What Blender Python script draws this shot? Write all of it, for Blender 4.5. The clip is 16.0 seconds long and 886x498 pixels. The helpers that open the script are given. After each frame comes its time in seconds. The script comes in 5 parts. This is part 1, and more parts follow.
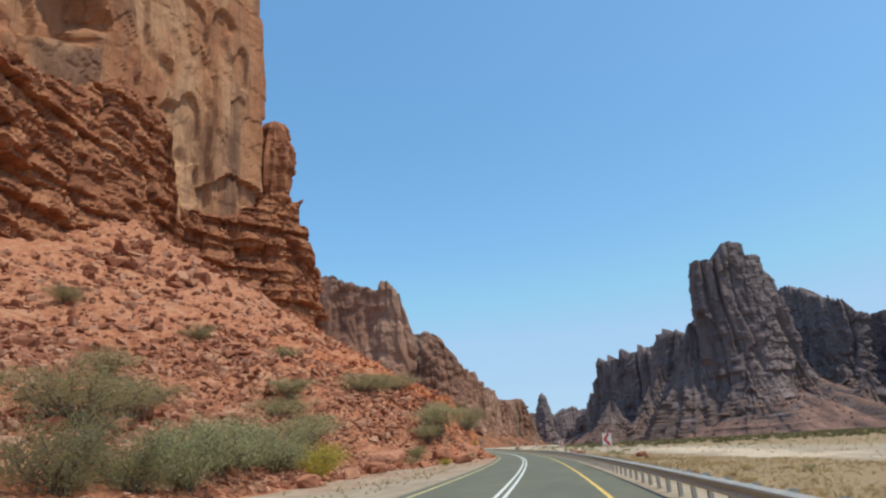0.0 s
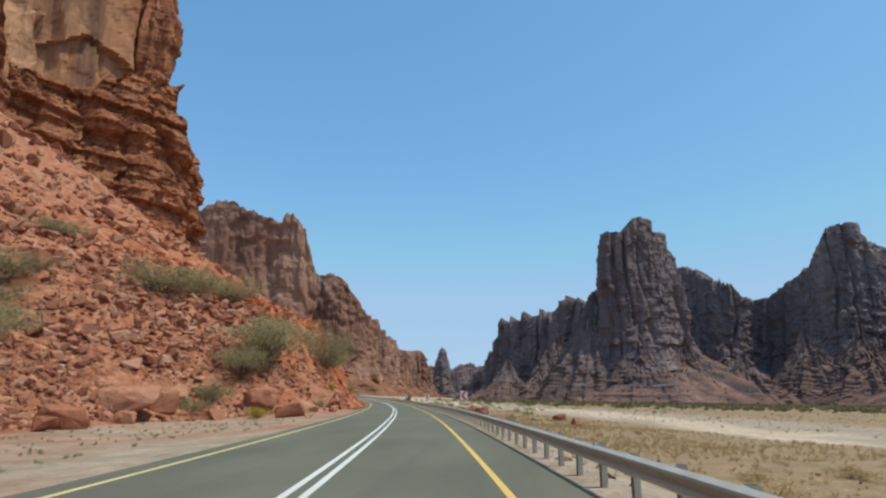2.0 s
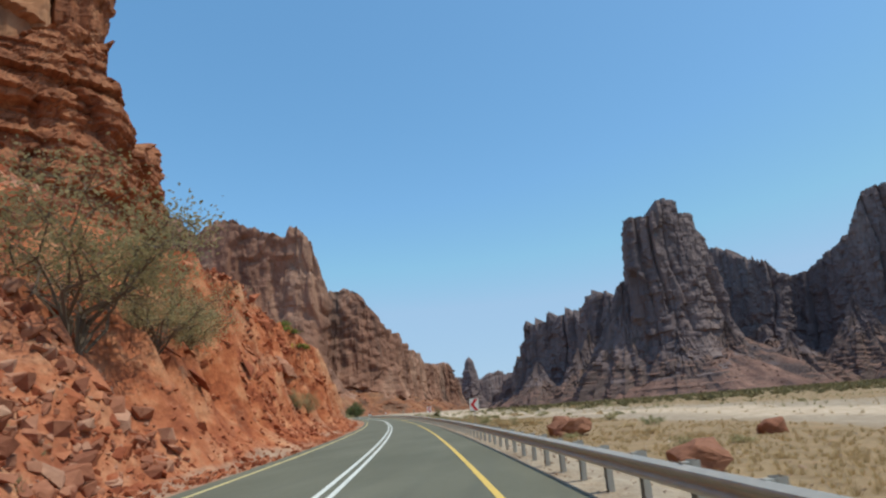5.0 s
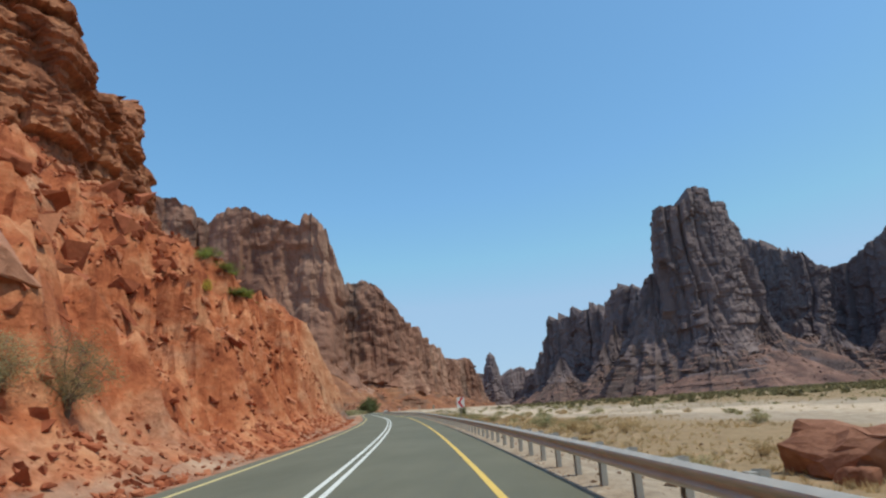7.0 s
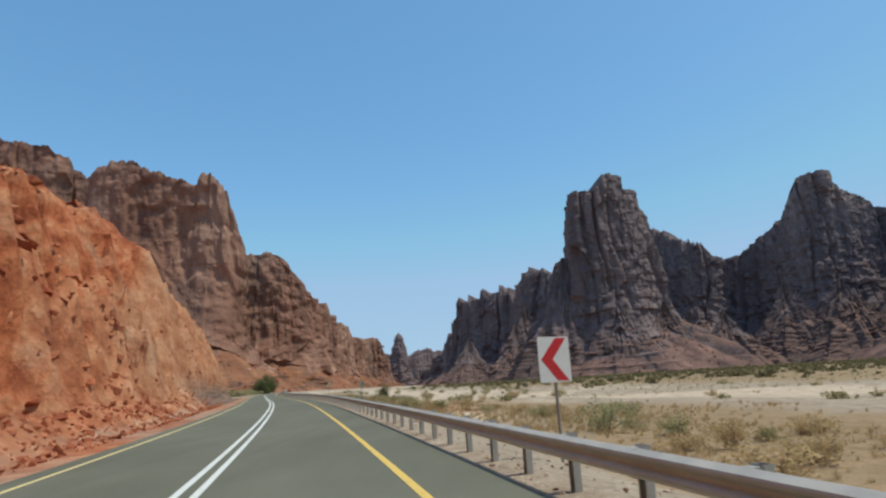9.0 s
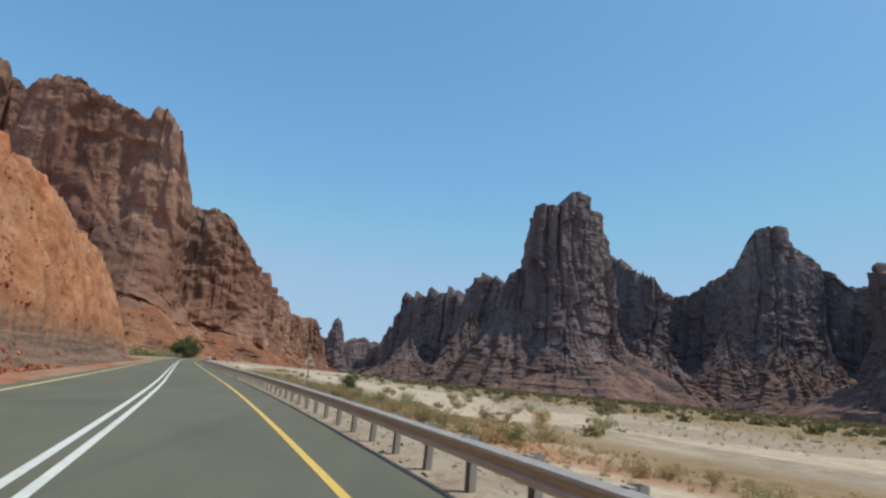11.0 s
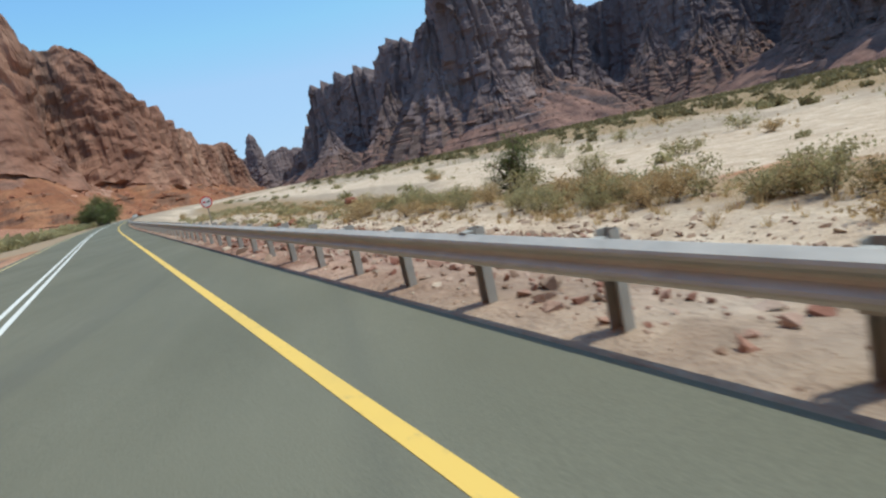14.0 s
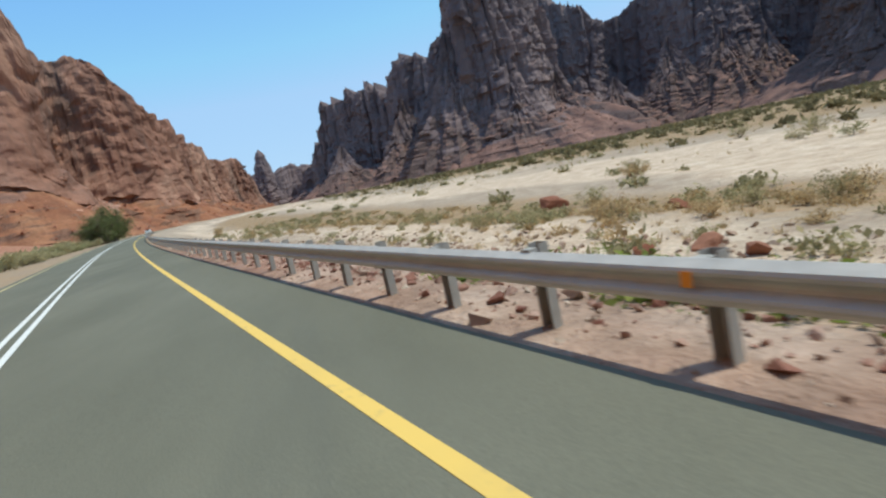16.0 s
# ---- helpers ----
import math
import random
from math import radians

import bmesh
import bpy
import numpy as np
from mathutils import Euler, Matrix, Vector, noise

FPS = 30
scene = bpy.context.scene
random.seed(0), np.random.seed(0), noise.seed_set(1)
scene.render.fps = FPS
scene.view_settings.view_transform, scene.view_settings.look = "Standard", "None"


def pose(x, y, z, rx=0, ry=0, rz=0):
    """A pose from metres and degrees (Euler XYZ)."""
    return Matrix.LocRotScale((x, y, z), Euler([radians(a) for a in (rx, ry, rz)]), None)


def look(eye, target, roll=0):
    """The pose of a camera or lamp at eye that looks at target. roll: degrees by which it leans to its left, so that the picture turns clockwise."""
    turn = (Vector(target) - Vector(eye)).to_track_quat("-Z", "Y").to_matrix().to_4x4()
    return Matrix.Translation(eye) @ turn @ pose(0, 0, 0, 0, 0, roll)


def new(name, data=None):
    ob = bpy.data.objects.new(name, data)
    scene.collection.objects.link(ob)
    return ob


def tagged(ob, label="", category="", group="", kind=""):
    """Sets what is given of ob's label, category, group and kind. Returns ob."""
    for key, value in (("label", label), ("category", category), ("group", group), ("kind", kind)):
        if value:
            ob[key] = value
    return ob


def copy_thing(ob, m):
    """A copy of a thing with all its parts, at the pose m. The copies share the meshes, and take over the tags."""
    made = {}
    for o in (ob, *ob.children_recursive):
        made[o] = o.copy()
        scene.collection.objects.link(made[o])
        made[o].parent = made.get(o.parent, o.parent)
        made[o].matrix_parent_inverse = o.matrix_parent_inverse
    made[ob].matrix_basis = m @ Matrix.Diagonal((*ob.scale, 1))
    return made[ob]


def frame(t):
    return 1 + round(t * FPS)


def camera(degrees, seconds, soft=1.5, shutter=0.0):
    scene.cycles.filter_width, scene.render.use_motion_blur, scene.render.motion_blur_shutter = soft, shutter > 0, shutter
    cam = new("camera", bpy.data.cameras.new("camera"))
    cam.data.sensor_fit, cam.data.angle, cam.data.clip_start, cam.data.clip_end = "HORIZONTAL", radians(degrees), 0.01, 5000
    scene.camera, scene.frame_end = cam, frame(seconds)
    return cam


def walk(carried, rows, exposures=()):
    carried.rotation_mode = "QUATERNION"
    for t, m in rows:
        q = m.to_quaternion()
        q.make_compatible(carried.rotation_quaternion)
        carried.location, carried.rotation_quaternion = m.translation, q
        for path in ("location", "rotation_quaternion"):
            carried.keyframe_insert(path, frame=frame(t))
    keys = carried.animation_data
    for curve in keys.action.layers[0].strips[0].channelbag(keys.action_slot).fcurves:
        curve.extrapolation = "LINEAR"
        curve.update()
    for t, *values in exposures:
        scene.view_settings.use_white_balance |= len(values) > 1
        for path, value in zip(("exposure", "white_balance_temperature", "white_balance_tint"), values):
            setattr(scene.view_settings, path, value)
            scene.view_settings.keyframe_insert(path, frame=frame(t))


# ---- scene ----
cam = camera(73.69, 16.0, soft=2.35, shutter=0.07)
PATH = [
    (0.0, pose(0.01, 0.00, 1.600, 108.848, 2.801, 13.916)),
    (0.5, pose(-0.65, 11.63, 1.576, 108.844, 1.909, 12.988)),
    (1.0, pose(-1.45, 23.21, 1.554, 106.975, -0.108, 8.412)),
    (1.5, pose(-2.38, 34.76, 1.535, 105.313, 0.275, 5.172)),
    (2.0, pose(-3.41, 46.27, 1.521, 104.148, -1.228, 4.295)),
    (2.5, pose(-4.52, 57.73, 1.511, 102.115, -2.765, 1.929)),
    (3.0, pose(-5.73, 69.15, 1.504, 101.928, -0.345, 1.801)),
    (3.5, pose(-7.04, 80.52, 1.500, 103.059, 1.429, 2.920)),
    (4.0, pose(-8.46, 91.84, 1.493, 104.768, 4.152, 5.208)),
    (6.5, pose(-17.18, 148.20, 1.473, 105.462, 2.394, 9.285)),
    (7.0, pose(-19.32, 159.43, 1.493, 105.146, 3.537, 9.083)),
    (7.5, pose(-21.57, 170.65, 1.519, 103.753, 1.157, 4.458)),
    (8.0, pose(-23.91, 181.86, 1.549, 102.860, 1.374, 2.505)),
    (10.5, pose(-37.25, 237.47, 1.802, 102.949, 0.216, -6.955)),
    (11.0, pose(-40.05, 248.51, 1.892, 102.744, -5.464, -6.572)),
    (11.5, pose(-42.95, 259.46, 1.977, 95.192, -1.832, -5.592)),
    (12.0, pose(-45.83, 270.51, 1.988, 89.602, 2.093, -10.240)),
    (12.5, pose(-48.78, 281.34, 2.098, 82.973, 5.501, -11.197)),
    (13.0, pose(-51.87, 292.09, 2.156, 79.297, 11.390, -12.649)),
    (13.5, pose(-55.08, 302.85, 2.183, 80.497, 11.425, -12.991)),
    (14.0, pose(-58.31, 313.57, 2.256, 80.695, 11.777, -13.541)),
    (14.5, pose(-61.69, 324.25, 2.329, 81.553, 11.358, -13.838)),
    (15.0, pose(-64.97, 334.96, 2.350, 81.239, 8.485, -17.179)),
    (15.5, pose(-68.22, 345.61, 2.374, 81.169, 9.865, -17.905)),
    (16.0, pose(-71.50, 356.44, 2.438, 82.501, 11.624, -13.046)),
]
walk(cam, PATH, exposures=[(0.0, 0.67, 6500, 0.0), (1.5, 0.54, 6450, 0.0), (8.0, 0.50, 6450, 0.0), (10.5, 0.41, 6450, 0.0), (12.0, 0.45, 6350, 0.0), (13.0, 0.63, 6150, 0.0), (16.0, 0.72, 6200, 0.0)])

# ---- light: high sun from the right, clear desert sky ----
SUN_EL, SUN_X, SUN_Y = 66.0, 0.978, -0.208
world = bpy.data.worlds.new("sky")
scene.world = world
world.use_nodes = True
wn = world.node_tree
sky = wn.nodes.new("ShaderNodeTexSky")
sky.sky_type = 'NISHITA'
sky.sun_disc = False
sky.sun_elevation = radians(SUN_EL)
sky.sun_rotation = math.atan2(SUN_X, SUN_Y)
sky.altitude = 1400
sky.air_density, sky.dust_density, sky.ozone_density = 1.0, 1.6, 1.6
soften = wn.nodes.new("ShaderNodeGamma")
soften.inputs[1].default_value = 0.6
richer = wn.nodes.new("ShaderNodeHueSaturation")
richer.inputs["Saturation"].default_value = 1.56
wn.links.new(sky.outputs[0], soften.inputs[0])
wn.links.new(soften.outputs[0], richer.inputs["Color"])
hazy = wn.nodes.new("ShaderNodeMix")
hazy.data_type, hazy.blend_type = 'RGBA', 'DARKEN'
hazy.inputs[0].default_value = 0.85
hazy.inputs[7].default_value = (1.08, 1.52, 2.25, 1)
wn.links.new(richer.outputs[0], hazy.inputs[6])
wn.links.new(hazy.outputs[2], wn.nodes["Background"].inputs[0])
wn.nodes["Background"].inputs[1].default_value = 0.245
sun = new("sun", bpy.data.lights.new("sun", 'SUN'))
sun.data.energy, sun.data.angle, sun.data.color = 2.3, radians(0.55), (1.0, 0.93, 0.82)
ce = math.cos(radians(SUN_EL))
sun.matrix_world = look((SUN_X * ce * 100, SUN_Y * ce * 100, 100 * math.sin(radians(SUN_EL))), (0, 0, 0))


# ---- noise and mesh helpers ----
def hash2(i, j, seed):
    h = np.sin(i * 127.1 + j * 311.7 + seed * 74.7) * 43758.5453
    return h - np.floor(h)


def vnoise(x, y, seed=0):
    """Smooth value noise in [-1, 1]."""
    i, j = np.floor(x), np.floor(y)
    u, v = x - i, y - j
    u, v = u * u * (3 - 2 * u), v * v * (3 - 2 * v)
    a, b = hash2(i, j, seed), hash2(i + 1, j, seed)
    c, d = hash2(i, j + 1, seed), hash2(i + 1, j + 1, seed)
    return ((a * (1 - u) + b * u) * (1 - v) + (c * (1 - u) + d * u) * v) * 2 - 1


def fbm(x, y, seed=0, octaves=4):
    total, amp = 0.0, 0.5
    for k in range(octaves):
        total = total + amp * vnoise(x * 2 ** k, y * 2 ** k, seed + k * 13)
        amp *= 0.5
    return total


def ridged(x, y, seed=0):
    return 1 - np.abs(vnoise(x, y, seed)) * 2


def mesh_of(name, verts, faces, mats, index=None, smooth=False):
    me = bpy.data.meshes.new(name)
    me.from_pydata(np.asarray(verts, dtype=float).tolist(), [], np.asarray(faces).tolist() if not isinstance(faces, list) else faces)
    for m in mats:
        me.materials.append(m)
    if index is not None:
        me.polygons.foreach_set("material_index", np.asarray(index, dtype=np.int32))
    if smooth:
        me.polygons.foreach_set("use_smooth", np.ones(len(me.polygons), dtype=bool))
    me.update()
    return me


def grid_faces(n, m):
    """Quads of an n x m lattice, row by row."""
    i, j = np.meshgrid(np.arange(n - 1), np.arange(m - 1), indexing="ij")
    a = (i * m + j).ravel()
    return np.stack([a, a + 1, a + m + 1, a + m], 1)


def thing(name, label, category, place=None, group="", kind=""):
    ob = new(name)
    ob.empty_display_size = 0.2
    if place is not None:
        ob.matrix_world = place
    return tagged(ob, label, category, group, kind)


def part(name, bm, material, parent, label=""):
    """Links a bmesh, or a ready mesh, as one part under a thing."""
    if isinstance(bm, bmesh.types.BMesh):
        me = bpy.data.meshes.new(name)
        bm.to_mesh(me)
        bm.free()
    else:
        me = bm
    if material is not None and not me.materials:
        me.materials.append(material)
    ob = new(name, me)
    ob.parent = parent
    if label:
        tagged(ob, label)
    return ob


def box(bm, sx, sy, sz, m=Matrix(), bevel=0.0):
    made = bmesh.ops.create_cube(bm, size=1.0, matrix=m @ Matrix.Diagonal((sx, sy, sz, 1)))
    if bevel:
        edges = list({e for v in made["verts"] for e in v.link_edges})
        bmesh.ops.bevel(bm, geom=edges, offset=bevel, segments=2, affect='EDGES', profile=0.7)
    return bm


# ---- materials ----
class Nodes:
    """Short writing for a node material on world coordinates."""

    def __init__(self, name):
        self.mat = bpy.data.materials.new(name)
        self.mat.use_nodes = True
        self.t = self.mat.node_tree
        self.bsdf = self.t.nodes["Principled BSDF"]
        self.pos = self.t.nodes.new("ShaderNodeNewGeometry").outputs["Position"]

    def node(self, kind, **inputs):
        n = self.t.nodes.new(kind)
        for k, v in inputs.items():
            self.feed(n.inputs[k.replace("_", " ")], v)
        return n

    def feed(self, socket, v):
        if isinstance(v, bpy.types.NodeSocket):
            self.t.links.new(v, socket)
        else:
            socket.default_value = v

    def scaled(self, sx, sy, sz, rot=0.0):
        n = self.t.nodes.new("ShaderNodeMapping")
        self.t.links.new(self.pos, n.inputs["Vector"])
        n.inputs["Scale"].default_value = (sx, sy, sz)
        n.inputs["Rotation"].default_value = (0, 0, rot)
        return n.outputs[0]

    def noise(self, vec, scale=1.0, detail=4.0, rough=0.55, distort=0.0):
        return self.node("ShaderNodeTexNoise", Vector=vec, Scale=scale, Detail=detail, Roughness=rough, Distortion=distort).outputs[0]

    def ramp(self, fac, *stops):
        n = self.t.nodes.new("ShaderNodeValToRGB")
        self.t.links.new(fac, n.inputs[0])
        e = n.color_ramp.elements
        while len(e) < len(stops):
            e.new(0.5)
        for el, (p, c) in zip(e, stops):
            el.position = p
            el.color = (*c, 1) if len(c) == 3 else c
        return n.outputs[0]

    def level(self, fac, a, b):
        """0 below a, 1 above b."""
        n = self.t.nodes.new("ShaderNodeMapRange")
        self.t.links.new(fac, n.inputs[0])
        n.inputs[1].default_value, n.inputs[2].default_value = a, b
        return n.outputs[0]

    def mix(self, fac, a, b, how='MIX'):
        n = self.t.nodes.new("ShaderNodeMix")
        n.data_type, n.blend_type = 'RGBA', how
        self.feed(n.inputs[0], fac)
        for s, v in ((n.inputs[6], a), (n.inputs[7], b)):
            self.feed(s, (*v, 1) if isinstance(v, tuple) and len(v) == 3 else v)
        return n.outputs[2]

    def math(self, op, a, b=0.0):
        n = self.t.nodes.new("ShaderNodeMath")
        n.operation = op
        self.feed(n.inputs[0], a)
        self.feed(n.inputs[1], b)
        return n.outputs[0]

    def bump(self, height, strength=0.5, distance=0.1, normal=None):
        n = self.node("ShaderNodeBump", Height=height, Strength=strength, Distance=distance)
        if normal is not None:
            self.t.links.new(normal, n.inputs["Normal"])
        return n.outputs[0]

    def attribute(self, name):
        n = self.t.nodes.new("ShaderNodeAttribute")
        n.attribute_name = name
        return n.outputs

    def done(self, color, rough=0.8, normal=None, metal=0.0, spec=0.3):
        self.feed(self.bsdf.inputs["Base Color"], (*color, 1) if isinstance(color, tuple) and len(color) == 3 else color)
        self.feed(self.bsdf.inputs["Roughness"], rough)
        self.feed(self.bsdf.inputs["Metallic"], metal)
        self.feed(self.bsdf.inputs["Specular IOR Level"], spec)
        if normal is not None:
            self.t.links.new(normal, self.bsdf.inputs["Normal"])
        return self.mat


def rock_material(name, pale, mid, deep, varnish, size=1.0, streak=0.5, strata=0.5, crack=0.5, outcrop=None, relief=1.0, upright=1.0):
    """Sandstone: patches of three tones, runs of dark varnish, level beds, upright joints, pitted relief. size: metres of the patches / 10."""
    n = Nodes(name)
    patch = n.noise(n.scaled(0.06 / size, 0.06 / size, 0.04 / size / upright), 1.0, 5, 0.58, 0.4)
    col = n.ramp(patch, (0.34, deep), (0.5, mid), (0.66, pale))
    beds = n.noise(n.scaled(0.012 / size, 0.012 / size, 0.36 / size), 1.0, 4, 0.65)
    col = n.mix(n.math('MULTIPLY', n.level(beds, 0.52, 0.68), strata), col, deep)
    runs = n.noise(n.scaled(0.10 / size, 0.10 / size, 0.014 / size), 1.0, 6, 0.62, 0.5)
    col = n.mix(n.math('MULTIPLY', n.level(runs, 0.5, 0.66), streak), col, varnish)
    bend = n.noise(n.scaled(0.12 / size, 0.12 / size, 0.12 / size), 1.0, 3, 0.5)
    shift = n.node("ShaderNodeVectorMath", **{})
    shift.operation = 'MULTIPLY_ADD'
    n.feed(shift.inputs[0], n.node("ShaderNodeCombineXYZ", X=bend, Y=bend, Z=bend).outputs[0])
    shift.inputs[1].default_value = (1.1, 1.1, 0.5)
    n.feed(shift.inputs[2], n.scaled(0.16 / size, 0.16 / size, 0.028 / size))
    cell = n.node("ShaderNodeTexVoronoi", Vector=shift.outputs[0], Scale=1.0)
    cell.feature = 'DISTANCE_TO_EDGE'
    joint = n.level(cell.outputs["Distance"], 0.0, 0.07)
    col = n.mix(n.math('MULTIPLY', n.math('SUBTRACT', 1.0, joint), crack), col, varnish)
    fine = n.noise(n.scaled(0.7 / size, 0.7 / size, 0.6 / size), 1.0, 7, 0.68)
    col = n.mix(0.6 * relief, col, n.ramp(fine, (0.3, (0.66, 0.64, 0.62)), (0.7, (1.2, 1.2, 1.2))), 'MULTIPLY')
    if outcrop:
        up = n.node("ShaderNodeSeparateXYZ", Vector=n.t.nodes.new("ShaderNodeNewGeometry").outputs["Normal"]).outputs[2]
        col = n.mix(n.level(up, 0.72, 0.5), col, n.mix(n.level(fine, 0.4, 0.6), outcrop, tuple(c * 1.5 for c in outcrop)))
    rel = n.bump(beds, 0.35 * strata + 0.1, 1.6 * size)
    rel = n.bump(joint, 0.5 * crack * relief, 1.2 * size, rel)
    rel = n.bump(fine, 0.55 * relief, 0.8 * size, rel)
    return n.done(col, 0.92, rel, spec=0.12)


M_wall = rock_material("tan_sandstone", (0.52, 0.315, 0.19), (0.40, 0.185, 0.098), (0.27, 0.095, 0.052), (0.15, 0.078, 0.055), 2.6, 0.85, 0.1, 0.35, relief=0.8, upright=2.6)
M_beds = rock_material("red_bedded_sandstone", (0.45, 0.215, 0.118), (0.345, 0.137, 0.071), (0.22, 0.087, 0.049), (0.13, 0.064, 0.044), 0.6, 0.25, 0.6, 0.5)
M_far = rock_material("brown_sandstone", (0.43, 0.265, 0.19), (0.30, 0.158, 0.11), (0.205, 0.105, 0.075), (0.115, 0.076, 0.063), 5.0, 0.85, 0.2, 0.3, relief=0.7, upright=2.2)
# varnished rock, darkened and greyed to carry the massif's shade and haze
M_dark = rock_material("varnished_sandstone_shade_tone", (0.285, 0.215, 0.2), (0.207, 0.152, 0.147), (0.152, 0.116, 0.118), (0.108, 0.086, 0.091), 5.0, 0.6, 0.12, 0.25, relief=0.6, upright=3.0)
M_scree = rock_material("red_scree", (0.36, 0.18, 0.10), (0.29, 0.125, 0.068), (0.20, 0.085, 0.05), (0.16, 0.09, 0.06), 1.6, 0.3, 0.3, 0.2, (0.17, 0.095, 0.065))
M_darkscree = rock_material("brown_scree", (0.31, 0.183, 0.145), (0.22, 0.124, 0.1), (0.15, 0.09, 0.078), (0.11, 0.078, 0.072), 2.2, 0.35, 0.35, 0.3, (0.125, 0.09, 0.082))


def rubble_material(name, a, b, c):
    n = Nodes(name)
    isl = n.t.nodes.new("ShaderNodeNewGeometry").outputs["Random Per Island"]
    col = n.ramp(isl, (0.0, a), (0.5, b), (1.0, c))
    f = n.noise(n.scaled(2.5, 2.5, 3.5), 1.0, 5, 0.65)
    col = n.mix(0.6, col, n.ramp(f, (0.3, (0.6, 0.55, 0.55)), (0.7, (1.2, 1.2, 1.2))), 'MULTIPLY')
    return n.done(col, 0.9, n.bump(f, 0.6, 0.12), spec=0.15)


M_rubble = rubble_material("red_rubble", (0.25, 0.094, 0.056), (0.37, 0.158, 0.094), (0.49, 0.28, 0.19))
M_cutting = rubble_material("cutting_rubble", (0.26, 0.073, 0.036), (0.40, 0.128, 0.062), (0.50, 0.215, 0.118))
M_darkrubble = rubble_material("brown_rubble", (0.13, 0.085, 0.072), (0.20, 0.12, 0.098), (0.31, 0.20, 0.16))
M_tipped = rubble_material("tipped_rubble", (0.19, 0.078, 0.055), (0.33, 0.18, 0.13), (0.5, 0.38, 0.3))
M_pebble = rubble_material("pale_stones", (0.26, 0.16, 0.11), (0.42, 0.31, 0.23), (0.52, 0.43, 0.34))


def boulder_material(name, a, b, c):
    n = Nodes(name)
    rnd = n.t.nodes.new("ShaderNodeObjectInfo").outputs["Random"]
    col = n.ramp(rnd, (0.0, a), (0.5, b), (1.0, c))
    f = n.noise(n.scaled(1.6, 1.6, 2.6), 1.0, 7, 0.68)
    g = n.noise(n.scaled(0.5, 0.5, 0.8), 1.0, 3, 0.5)
    col = n.mix(0.7, col, n.ramp(f, (0.3, (0.55, 0.5, 0.5)), (0.7, (1.2, 1.2, 1.2))), 'MULTIPLY')
    col = n.mix(n.math("MULTIPLY", n.level(g, 0.52, 0.75), 0.4), col, (0.17, 0.08, 0.058))
    return n.done(col, 0.9, n.bump(f, 0.8, 0.12), spec=0.15)


M_boulder = boulder_material("pale_red_sandstone", (0.34, 0.13, 0.075), (0.43, 0.185, 0.11), (0.49, 0.245, 0.155))
M_boulder_dark = boulder_material("red_brown_sandstone", (0.24, 0.10, 0.06), (0.29, 0.13, 0.08), (0.34, 0.17, 0.11))


